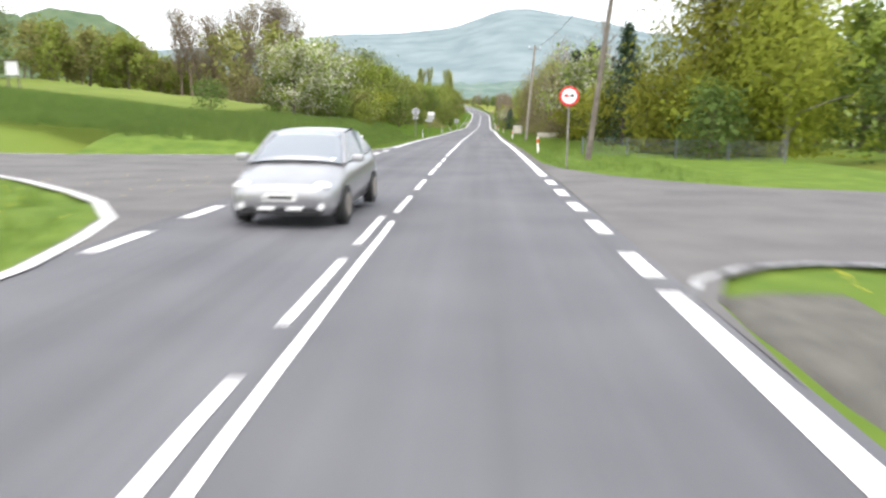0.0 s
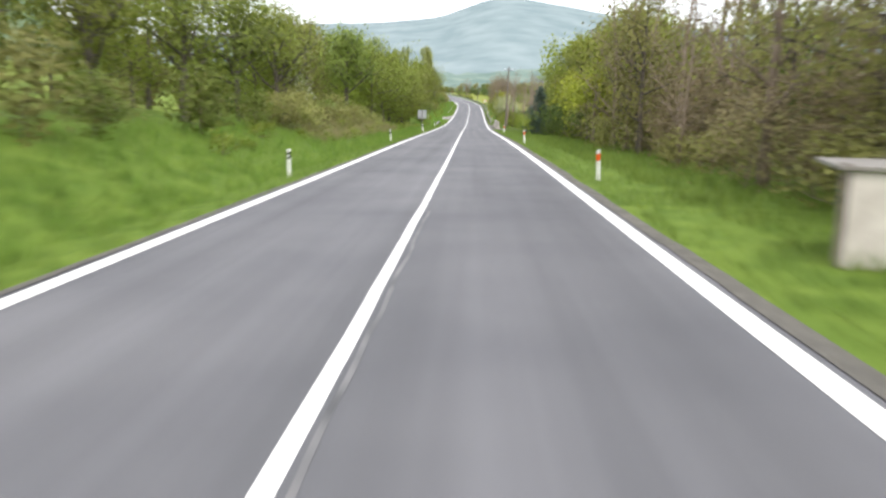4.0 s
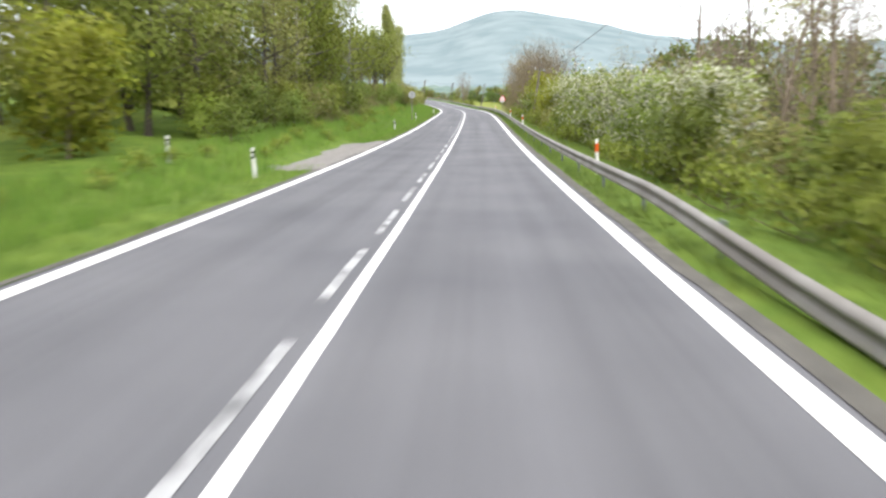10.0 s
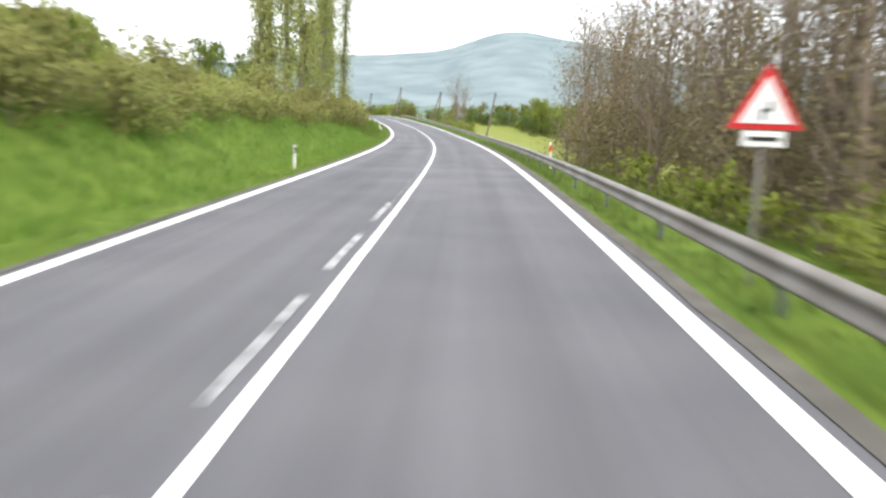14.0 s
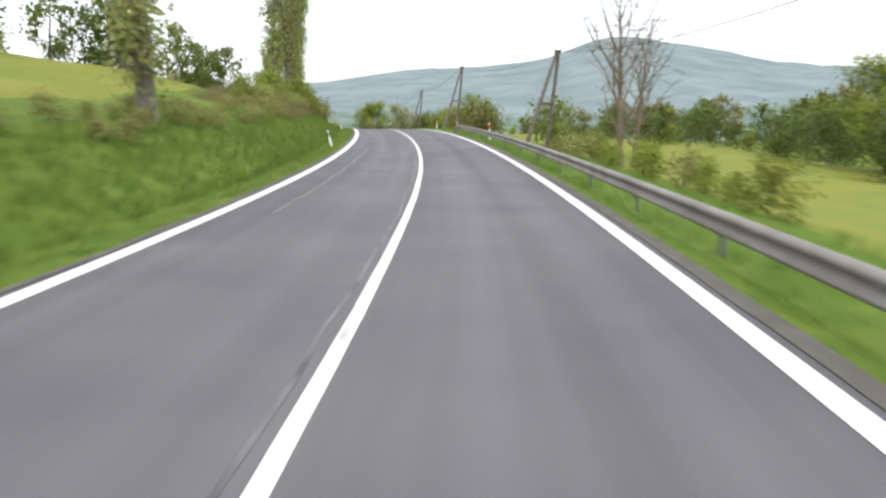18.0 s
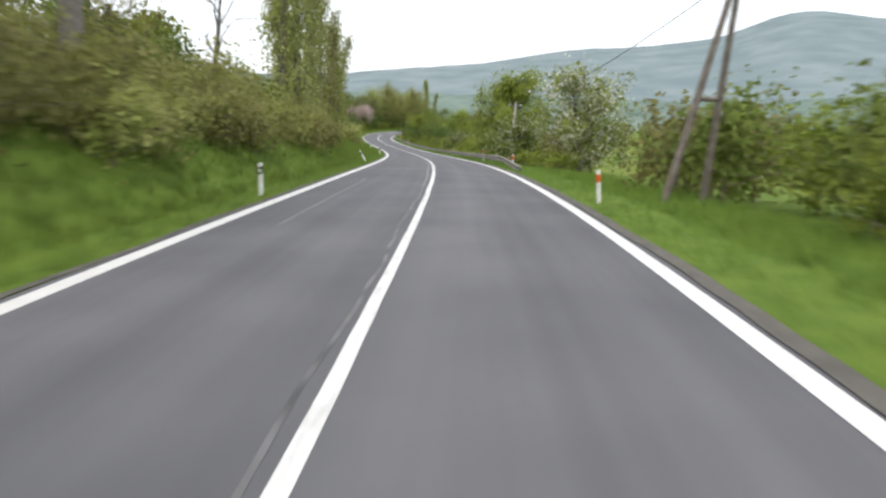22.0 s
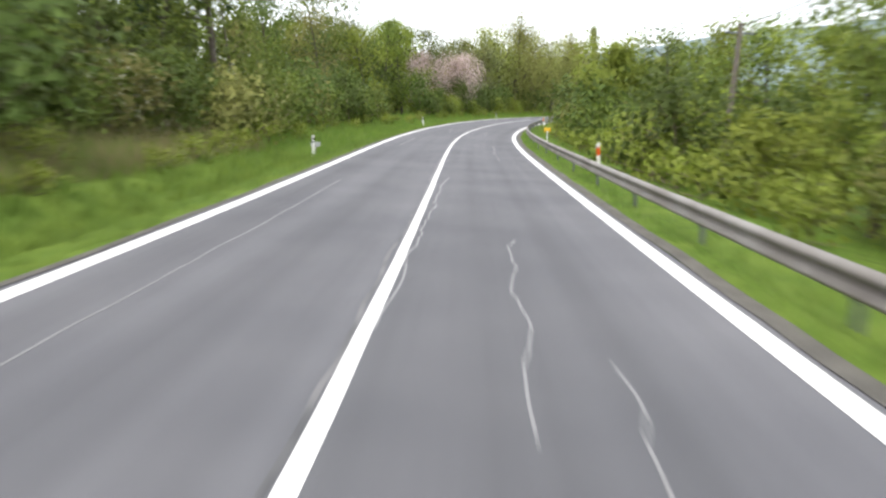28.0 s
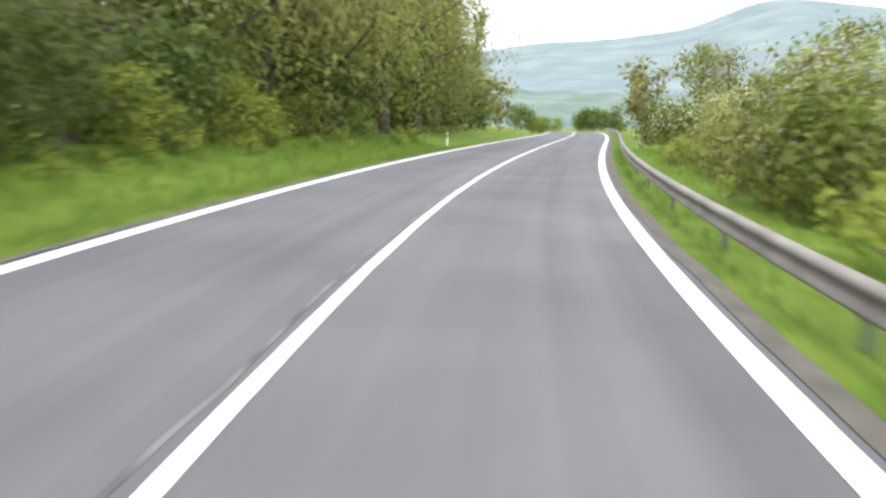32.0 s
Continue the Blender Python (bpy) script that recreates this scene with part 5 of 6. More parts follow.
ribbon("lay_by", 262, 283, -6.3, -3.15, M_GRIT, .06, .8, label="pale gravel lay-by beside the road", wobble=.15, over=ground, cols=8, feather=.7)
ribbon("bridge_kerb", 208, 237, 3.74, 4.6, M_GRAVEL, .015, 1.0, label="strip of grit under the concrete barrier", wobble=.05, cols=2)
ribbon("rape_field", 354, 520, 7.6, 30, M_RAPE, .1, 2.0, label="yellow-green flowering rape field", wobble=.3, over=ground, cols=20, feather=1.6)
ribbon("crop_field", 292, 500, -62, -15.2, M_FIELD, .22, 3.0, label="pale yellow-green field sloping up from the road", wobble=.4, over=ground, cols=30, feather=2.5)
ribbon("meadow", 51, 132, -46, -15.5, M_PASTURE, .1, 2.0, label="pale spring meadow rising behind the rough grass", wobble=.5, over=ground, cols=24, feather=1.5)
ribbon("meadow", 562, 650, -34, -8.0, M_MEADOW, .16, 2.0, label="bright meadow sloping up from the road", wobble=.8, over=ground, cols=24, feather=3.0)


# ---- marks on the asphalt ----
def crack(name, s0, s1, d0, d1, width, mat, label, wander=.12, step=.35):
    """A wandering crack filled with sealant."""
    n = max(3, int(abs(s1 - s0) / step))
    pts = []
    for i in range(n + 1):
        q = i / n
        s = s0 + (s1 - s0) * q
        w = wander * (noise.noise(Vector((s * .55, d0 * 3, 1))) + .45 * noise.noise(Vector((s * 2.1, d0 * 3, 7))))
        pts.append((s, d0 + (d1 - d0) * q + w))
    return curve_line(name, pts, width, mat, .0045, label)


for s0, s1, d0, d1 in ((664, 671.5, 1.3, 1.5), (652, 665.5, 2.12, 2.0), (666, 682, .06, .32), (690.2, 692.3, 2.16, 2.08), (693.3, 701.6, 2.12, 2.18), (688.6, 690, .14, .22), (715.3, 721.8, 1.48, 1.3), (718.5, 724, -1.2, -1.75)):
    crack("crack_seal", s0, s1, d0, d1, .026, M_SEAL, "pale sealed crack wandering along the asphalt", .16)
for s0, s1, d0, d1 in ((76.5, 83.5, -.58, -.57), (63, 71, -.57, -.25), (135, 145, -.18, -.2), (488, 499.5, 2.1, 2.15), (61, 67, 1.9, 1.9), (79, 84, 1.8, 1.8), (391, 396, .56, .72), (296, 306, -.75, -.85)):
    crack("crack_seal", s0, s1, d0, d1, .022, M_SEAL, "pale sealed crack wandering along the asphalt", .12)
for s0, s1, d0 in ((437, 462, -2.5), (392, 399, -2.8), (478, 512, -2.5), (646, 680, -2.4), (698.5, 707, -2.42), (320, 329, -2.1), (530, 545, -2.4)):
    crack("lane_seam", s0, s1, d0, d0, .028, M_SEAL, "faint pale seam along the lane", .05)
for s0, s1, d0, d1 in ((400, 470, -.2, -.18), (470, 540, -.17, -.2), (540, 584, -.25, -.28), (640, 690, -.14, -.12), (700, 716, -.14, -.06), (711, 719, -.37, -.13), (719, 728, -.13, -.09), (732, 752, -.36, -.2), (751, 790, -.18, -.14), (160, 226, -.14, -.12), (46, 110, .12, .14), (346, 400, -.2, -.18)):
    crack("tar_seam", s0, s1, d0, d1, .05, M_TAR, "dark worn tar seam beside the centre line", .07, .6)
for s0, s1, d0, d1 in ((541, 552, -.2, -.24), (549, 566, -.31, -.27), (566, 584, -.33, -.24), (711.5, 720, -.3, -.17), (734, 752, -.29, -.33)):
    crack("tar_seam", s0, s1, d0, d1, .022, M_SEAL, "pale sealed edge of a worn seam", .06, .5)
crack("dark_crack", 193, 199, -2.75, -2.55, .04, M_TAR, "dark open crack across the lane", .1)


# ---- signs ----
def sign_pole(thing, high, r=.032):
    part("pole", (rod(r, (0, 0, -.2), (0, 0, high), 12), M_ZINC), thing)


def disc(r, y, z, mat, thing, name, label="", sides=32, thick=.012):
    bm = bmesh.new()
    bmesh.ops.create_cone(bm, cap_ends=True, segments=sides, radius1=r, radius2=r, depth=thick, matrix=Matrix.Translation((0, y, z)) @ pose(0, 0, 0, 90).to_4x4())
    return part(name, (bm, mat), thing, label)


def brackets(thing, z0, z1, w, y):
    for z in (z0, z1):
        part("bracket", (box(w, .03, .035, (0, y, z), .004), M_POST_STEEL), thing)


no_pass = new("road_sign")
sign_pole(no_pass, 2.9)
disc(.35, -.045, 2.52, M_SIGN_RED, no_pass, "rim", "red rim")
disc(.265, -.056, 2.52, M_SIGN_WHITE, no_pass, "face", "white face")
part("symbol", (joined(box(.16, .008, .06, (-.1, -.066, 2.52), .01), box(.09, .008, .05, (-.1, -.066, 2.56), .01)), M_SIGN_RED), no_pass, "red car shape")
part("symbol", (joined(box(.16, .008, .06, (.1, -.066, 2.52), .01), box(.09, .008, .05, (.1, -.066, 2.56), .01)), M_BLACK), no_pass, "black car shape")
no_pass.matrix_basis = spot(28.6, 4.65, float(surface(28.6, 4.4)))
tagged(no_pass, "round no-overtaking sign with a red rim on a steel pole", "road sign", "", "thing")


def round_back(s, d, high, r, panel, label):
    thing = new("road_sign")
    sign_pole(thing, high + r * .7, .045)
    plate = disc(r, .06, high, M_SIGN_BACK, thing, "disc")
    brackets(plate, high - r * .45, high + r * .45, r * 1.3, .045)
    if panel:
        part("panel", (box(.5, .015, .3, (0, .06, high - r - .2), .01), M_SIGN_BACK), thing)
    thing.matrix_basis = spot(s, d)
    return tagged(thing, label, "road sign", "", "thing")


round_back(79.5, -4.95, 2.7, .38, True, "grey back of a round sign with a small panel below")
round_back(321.6, -5.45, 2.7, .36, False, "grey back of a round sign on a steel pole")
guide = new("direction_sign")
sign_pole(guide, 3.15, .03)
part("panel", (box(.84, .02, .46, (.06, -.05, 2.8), .012), M_SIGN_WHITE), guide, "white panel")
for z, x, tip, mat in ((2.33, .05, .5, M_SIGN_BACK), (1.95, -.1, -.6, M_SIGN_BACK)):
    bm = bmesh.new()
    out = [(-.42, -.19), (.42, -.19), (tip, 0), (.42, .19), (-.42, .19)] if tip > 0 else [(-.42, -.15), (.42, -.15), (.42, .15), (-.42, .15), (tip, 0)]
    f = bm.faces.new([bm.verts.new((x + px_, -.05, z + pz_)) for px_, pz_ in out])
    ex = bmesh.ops.extrude_face_region(bm, geom=[f])
    bmesh.ops.translate(bm, verts=[v for v in ex["geom"] if isinstance(v, bmesh.types.BMVert)], vec=(0, .02, 0))
    bmesh.ops.recalc_face_normals(bm, faces=bm.faces[:])
    part("panel", (bm, mat), guide, "grey arrow panel")
guide.matrix_basis = spot(101, -5.15, None, 0, 1, 4)
tagged(guide, "leaning direction signpost with three stacked panels", "road sign", "", "thing")
square = new("road_sign")
sign_pole(square, 2.5, .04)
plate = part("panel", (box(.95, .015, .95, (0, .06, 1.98), .012), M_SIGN_BACK), square)
brackets(plate, 1.6, 2.36, .6, .045)
square.matrix_basis = spot(185.2, -4.55)
tagged(square, "grey back of a square sign on a steel pole", "road sign", "", "thing")
warn = new("road_sign")
sign_pole(warn, 2.5, .032)
for size, y, mat, nm in ((.5, -.045, M_SIGN_RED, "rim"), (.36, -.056, M_SIGN_WHITE, "face")):
    disc(size, y, 0, mat, warn, nm, "red rim" if nm == "rim" else "white face", 3).matrix_basis = Matrix.Translation((0, 0, 2.08 if nm == "rim" else 2.075)) @ pose(0, 0, 0)
part("symbol", (joined(box(.035, .008, .12, (-.04, -.066, 1.99), .006), box(.1, .008, .035, (0, -.066, 2.05), .006), box(.035, .008, .12, (.04, -.066, 2.09), .006)), M_BLACK), warn, "black bend symbol")
part("plate", (box(.5, .012, .18, (0, -.045, 1.72), .008), M_SIGN_WHITE), warn, "white plate below")
part("plate_bar", (box(.36, .004, .05, (0, -.053, 1.72), .004), M_BLACK), warn, "dark bar of writing")
warn.matrix_basis = spot(339.5, 4.75)
tagged(warn, "triangular double-bend warning sign with a red rim", "road sign", "", "thing")
board = new("notice_board")
part("panel", (box(1.5, .05, 1.1, (0, 0, 2.0), .02), M_SIGN_WHITE), board)
part("roof", (box(1.7, .3, .06, (0, 0, 2.62), .01), M_WOOD_POLE), board)
for x in (-.65, .65):
    part("leg", (rod(.06, (x, 0.05, -.2), (x, .05, 2.5), 8), M_WOOD_POLE), board)
board.matrix_basis = spot(50, -28.2, None, -25, .8)
tagged(board, "wooden notice board on two legs beside the field", "notice board", "", "thing")


# ---- poles, pylons and cables ----
def pole(s, d, high, lean, label, mat=None, r=.13):
    thing = new("utility_pole")
    part("shaft", (rod(r, (0, 0, -.3), (0, 0, high), 12, r * .7), mat or M_WOOD_POLE), thing)
    part("crossarm", (box(1.1, .07, .07, (0, 0, high - .35), .01), M_POST_STEEL), thing)
    for x in (-.45, .45):
        part("insulator", (rod(.035, (x, 0, high - .31), (x, 0, high - .12), 8, .02), M_SIGN_WHITE), thing)
    thing.matrix_basis = spot(s, d, None, 0, 1, lean)
    return tagged(thing, label, "utility pole", "", "thing")


pole(34.4, 6.15, 8.6, 6, "dark leaning wooden utility pole by the junction")
pole(70.2, 5.5, 8.2, 4, "grey wooden utility pole beside the trees", M_OLD_POLE)
pole(198.3, 5.35, 8.0, 2, "dark wooden utility pole at the farm track")
pole(322, 7.2, 5.8, 7, "leaning wooden pole behind the guardrail")
pole(582.5, 6.9, 5.2, 5, "pale leaning wooden pole behind the bushes", M_CONCRETE)
pole(690, 10.5, 6.2, 4, "dark wooden pole standing among the bushes")
pole(434.3, 9.25, 6.0, 10, "leaning wooden pole standing in the field")


def pylon(s, d, high, turn=0):
    """A wooden A-frame mast."""
    thing = new("wooden_pylon")
    a, b, top = (-1.0, -.5, -.3), (.45, .5, -.3), (.85, 0, high)
    part("leg", (rod(.12, a, top, 10, .085), M_WOOD_POLE), thing)
    part("leg", (rod(.12, b, (top[0] + .12, .05, high), 10, .085), M_WOOD_POLE), thing)
    q = .5
    p1, p2 = Vector(a).lerp(Vector(top), q), Vector(b).lerp(Vector(top), q)
    part("brace", (rod(.07, p1, p2, 8), M_WOOD_POLE), thing)
    part("cap", (box(.34, .2, .14, (top[0] + .05, 0, high), .02), M_WOOD_POLE), thing)
    for x in (-.12, .2):
        part("insulator", (rod(.04, (top[0] + x, 0, high), (top[0] + x, 0, high + .25), 8, .02), M_POST_STEEL), thing)
    thing.matrix_basis = spot(s, d, None, turn)
    return tagged(thing, "dark wooden A-frame pylon leaning beside the road", "pylon", "pylons along the road", "thing")


PYLONS = [(466, 6.9, 5.3), (498.4, 5.8, 5.95), (538.2, 7.4, 6.2)]
for s, d, high in PYLONS:
    pylon(s, d, high)


def cable(a, b, sag, label="thin dark overhead cable"):
    """A sagging cable between two points."""
    cu = bpy.data.curves.new("overhead_cable", "CURVE")
    cu.dimensions, cu.bevel_depth, cu.bevel_resolution = "3D", .014, 1
    sp = cu.splines.new("POLY")
    n = 16
    sp.points.add(n)
    for i in range(n + 1):
        q = i / n
        p = Vector(a).lerp(Vector(b), q)
        sp.points[i].co = (p.x, p.y, p.z - sag * 4 * q * (1 - q), 1)
    cu.materials.append(M_WIRE)
    return tagged(new("overhead_cable", cu), label, "cable", "overhead cables", "thing")


def tip(s, d, z):
    x, y = on_line(s, d)
    return (float(x), float(y), float(ground(s, d)) + z)


tops = [(434.3, 10.1, 6.0)] + [(s, d + .9, high + .2) for s, d, high in PYLONS] + [(582.5, 7.3, 5.1), (690, 10.9, 6.1)]
for p, q in zip(tops, tops[1:]):
    cable(tip(*p), tip(*q), .7)
cable(tip(34.4, 7.0, 8.3), tip(70.2, 6.0, 7.9), .6)
cable(tip(198.3, 5.7, 7.8), tip(322, 7.8, 5.7), 1.6)


# ---- concrete barrier by the stream ----
def barrier(s0, s1, d):
    thing = new("concrete_barrier")
    prof = [(-.3, 0), (-.3, .1), (-.12, .36), (-.06, 1.08), (.06, 1.08), (.12, .36), (.3, .1), (.3, 0)]
    bounds = np.linspace(s0, s1, 5)
    for a, b in zip(bounds, bounds[1:]):
        vs, fs = [], []
        cuts = np.linspace(a + .02, b - .02, 5)
        for s in cuts:
            for o, z in prof:
                x, y = on_line(s, d + o)
                vs.append((x, y, float(surface(s, 4.2)) + z))
        n = len(prof)
        for i in range(len(cuts) - 1):
            for j in range(n):
                fs.append((i * n + j, (i + 1) * n + j, (i + 1) * n + (j + 1) % n, i * n + (j + 1) % n))
        fs += [tuple(range(n)), tuple(reversed(range((len(cuts) - 1) * n, len(cuts) * n)))]
        me = mesh_of("segment", vs, fs, M_CONCRETE)
        bm = bmesh.new()
        bm.from_mesh(me)
        bmesh.ops.recalc_face_normals(bm, faces=bm.faces[:])
        bm.to_mesh(me)
        bm.free()
        part("segment", me, thing)
    for s in (221, 225):
        x, y = on_line(s, d - .095)
        o = part("marker", (box(.016, .16, .2, (0, 0, 0), .003), M_BLUE), thing, "blue marker plate")
        o.matrix_basis = pose(float(x), float(y), float(surface(s, 4.2)) + .93, 0, -4, math.degrees(heading(s)))
    return tagged(thing, "grey concrete safety barrier with blue markers", "barrier", "", "thing")


barrier(209.8, 233.6, 4.85)

# small things on the right
shed = new("sheet_hut")
part("wall", (box(1.1, .08, 1.25, (0, 0, .6), .02), M_SHED), shed)
part("wall", (box(.08, 1.2, 1.2, (.5, .6, .58), .02), M_SHED), shed)
part("roof", (box(1.25, 1.4, .06, (0, .6, 1.24), .01), M_ZINC), shed)
part("corner_post", (box(.09, .09, 1.4, (-.52, -.02, .6), .01), M_WOOD_POLE), shed)
shed.matrix_basis = spot(105, 6.1, None, -12)
tagged(shed, "low hut of pale weathered sheeting under the trees", "hut", "", "thing")


def fence(s0, s1, d, step, high, label):
    """Posts with rails or wires between them."""
    thing = new("fence")
    pm = bpy.data.meshes.new("post")
    b = rod(.06, (0, 0, -.2), (0, 0, high), 8, .05)
    b.to_mesh(pm)
    b.free()
    pm.materials.append(M_WOOD_POLE)
    s, last = s0, None
    while s <= s1:
        x, y = on_line(s, d)
        z = float(ground(s, d))
        part("post", pm, thing, "", pose(float(x), float(y), z, 0, random.uniform(-3, 3), 0))
        if last:
            for k in (.35, .8):
                part("rail", (rod(.03, (last[0], last[1], last[2] + high * k), (float(x), float(y), z + high * k), 6), M_WOOD_POLE), thing)
        last = (float(x), float(y), z)
        s += step
    return tagged(thing, label, "fence", "", "thing")


def wire_fence(a, b, bays, high, label):
    """A garden fence of posts and wire netting between two places in road coordinates."""
    thing = new("wire_fence")
    pts = []
    for i in range(bays + 1):
        q = i / bays
        sv, dv = a[0] + (b[0] - a[0]) * q, a[1] + (b[1] - a[1]) * q
        x, y = on_line(sv, dv)
        pts.append(Vector((float(x), float(y), float(ground(sv, dv)))))
        part("post", (rod(.045, pts[-1] - Vector((0, 0, .2)), pts[-1] + Vector((0, 0, high + .05)), 8, .04), M_POST_STEEL), thing)
    for p, q in zip(pts, pts[1:]):
        up = Vector((0, 0, 1))
        wires = [rod(.006, p.lerp(q, k / 22) + up * .03, p.lerp(q, k / 22) + up * high, 3) for k in range(1, 22)]
        wires += [rod(.006, p + up * high * k, q + up * high * k, 3) for k in (.04, .2, .36, .52, .68, .84, 1.0)]
        part("netting", (joined(*wires), M_POST_STEEL), thing, "grey wire netting")
    return tagged(thing, label, "fence", "", "thing")


wire_fence((40, 6.6), (34.5, 14.5), 4, .85, "grey wire netting fence along the garden")
fence(146, 178, 9.2, 3.2, 1.15, "old wooden post and rail fence under the trees")

rubble = random.Random(11)
for i in range(14):
    bm = bmesh.new()
    bmesh.ops.create_icosphere(bm, subdivisions=2, radius=1)
    k = rubble.uniform(.2, .45)
    for v in bm.verts:
        v.co *= k * (1 + .35 * noise.noise(v.co * 1.7 + Vector((i * 3, 0, 0))))
        v.co.z *= .6
    me = bpy.data.meshes.new("rock")
    bm.to_mesh(me)
    bm.free()
    me.materials.append(M_STONE)
    o = new("rock", me)
    o.matrix_basis = spot(rubble.uniform(161.5, 166) if i > 4 else rubble.uniform(148, 158), rubble.uniform(-8.6, -7.1), None, rubble.uniform(0, 360))
    tagged(o, "pale rough stone lying on the bank", "rock", "rubble on the bank", "thing")

yellow = new("marker_post")
part("pole", (rod(.03, (0, 0, -.1), (0, 0, .95), 10), M_SIGN_WHITE), yellow)
part("plate", (box(.34, .03, .2, (0, 0, 1.0), .02), M_YELLOW), yellow)
yellow.matrix_basis = spot(702, 5.0)
tagged(yellow, "yellow marker plate on a short white post", "marker", "", "thing")
small = new("marker_post")
part("pole", (rod(.03, (0, 0, -.1), (0, 0, .4), 10), M_ZINC), small)
part("plate", (box(.4, .02, .2, (0, 0, .45), .02), M_SIGN_BACK), small)
small.matrix_basis = spot(692.5, -5.4)
tagged(small, "low grey marker plate in the grass", "marker", "", "thing")
for s, d, tall in ((76, 7.9, .7),):
    box_ob = new("screen_fence")
    part("panel", (box(2.0, .1, .62, (0, 0, .36), .02), M_SHED), box_ob)
    for x in (-.95, .95):
        part("post", (rod(.05, (x, .06, -.2), (x, .06, .85), 8), M_WOOD_POLE), box_ob)
    box_ob.matrix_basis = spot(s, d)
    tagged(box_ob, "low pale sheet fence panel under the hedge", "fence", "", "thing")


# ---- the silver car on the other lane ----
def car(m):
    thing = new("car")
    # cross-sections from nose (y=0) to tail: y, half width, sill, shoulder height
    sec = [(0, .55, .42, .62), (.06, .7, .28, .68), (.25, .8, .2, .74), (.7, .86, .2, .86), (1.15, .88, .22, .95), (2.2, .89, .22, .98), (3.3, .88, .22, 1.0), (3.95, .84, .24, .98), (4.2, .76, .32, .9), (4.26, .6, .45, .8)]
    vs, fs = [], []
    for y, w, lo, hi in sec:
        for x, z in ((-w * .9, lo), (-w, lo + (hi - lo) * .35), (-w * .99, lo + (hi - lo) * .7), (-w * .9, hi - .02), (-w * .55, hi + .03), (0, hi + .05), (w * .55, hi + .03), (w * .9, hi - .02), (w * .99, lo + (hi - lo) * .7), (w, lo + (hi - lo) * .35), (w * .9, lo)):
            vs.append((x, y, z))
    n = 11
    for i in range(len(sec) - 1):
        for j in range(n):
            j2 = (j + 1) % n
            fs.append((i * n + j, i * n + j2, (i + 1) * n + j2, (i + 1) * n + j))
    fs += [tuple(reversed(range(n))), tuple(range((len(sec) - 1) * n, len(sec) * n))]
    me = mesh_of("body", vs, fs, M_SILVER, True)
    bm = bmesh.new()
    bm.from_mesh(me)
    bmesh.ops.recalc_face_normals(bm, faces=bm.faces[:])
    bm.to_mesh(me)
    bm.free()
    part("body", me, thing, "silver painted body")

    def slab(name, pts, mat, label=""):
        me2 = mesh_of(name, pts, [tuple(range(len(pts)))], mat)
        b2 = bmesh.new()
        b2.from_mesh(me2)
        ex = bmesh.ops.solidify(b2, geom=b2.faces[:], thickness=.012)
        b2.to_mesh(me2)
        b2.free()
        return part(name, me2, thing, label)

    def curved(name, lo, hi, mat, crown_lo, crown_hi, bow, label=""):
        """A curved sheet between two cross-lines (half width, y, z); its middle stands higher and further out than its sides."""
        nu, nv = 10, 5
        vs2, fs2 = [], []
        for j in range(nv + 1):
            v = j / nv
            w = lo[0] + (hi[0] - lo[0]) * v
            y = lo[1] + (hi[1] - lo[1]) * v
            z = lo[2] + (hi[2] - lo[2]) * v + bow * math.sin(math.pi * v)
            for i in range(nu + 1):
                u = -1 + 2 * i / nu
                k = (1 - abs(u) ** 2.4) * (crown_lo + (crown_hi - crown_lo) * v)
                vs2.append((u * w, y - k * .9 * (1 if lo[1] < 2 else -.4), z + k * .55))
        for j in range(nv):
            for i in range(nu):
                o = j * (nu + 1) + i
                fs2.append((o, o + 1, o + nu + 2, o + nu + 1))
        me2 = mesh_of(name, vs2, fs2, mat, True)
        b2 = bmesh.new()
        b2.from_mesh(me2)
        bmesh.ops.solidify(b2, geom=b2.faces[:], thickness=.012)
        b2.to_mesh(me2)
        b2.free()
        return part(name, me2, thing, label)

    a, b, c, d = 1.05, 1.9, 3.3, 4.05     # base of windscreen, roof front, roof rear, base of rear window
    curved("windscreen", (.78, a, .95), (.6, b, 1.4), M_GLASS_SKY, .1, .07, .03, "bright windscreen mirroring the sky")
    curved("roof", (.6, b, 1.4), (.57, c, 1.38), M_SILVER, .07, .06, .05)
    curved("rear_window", (.57, c, 1.38), (.7, d, 1.0), M_GLASS_SIDE, .06, .06, .02)
    for sx in (-1, 1):
        slab("side_window", [(sx * .8, a + .12, .95), (sx * .605, b, 1.39), (sx * .61, 2.6, 1.42), (sx * .82, 2.6, .97)], M_GLASS_SIDE)
        slab("side_window", [(sx * .82, 2.66, .97), (sx * .61, 2.66, 1.42), (sx * .575, c, 1.38), (sx * .78, 3.85, .99)], M_GLASS_SIDE)
        part("pillar", (rod(.04, (sx * .8, a, .93), (sx * .605, b, 1.4), 8), M_SILVER), thing)
        part("pillar", (rod(.03, (sx * .8, 2.63, .97), (sx * .59, 2.63, 1.46), 6), M_BLACK), thing)
        bm = box(.2, .12, .13, (sx * .98, 1.3, 1.02), .04)
        part("mirror", (bm, M_SILVER), thing)
        bm = bmesh.new()
        bmesh.ops.create_uvsphere(bm, u_segments=12, v_segments=8, radius=1, matrix=Matrix.Translation((sx * .6, .2, .66)) @ Matrix.Diagonal((.17, .16, .075, 1)))
        part("headlight", (bm, M_LAMP), thing)
        part("daytime_lamp", (box(.26, .04, .05, (sx * .22, .03, .33), .01), M_SIGN_WHITE), thing)
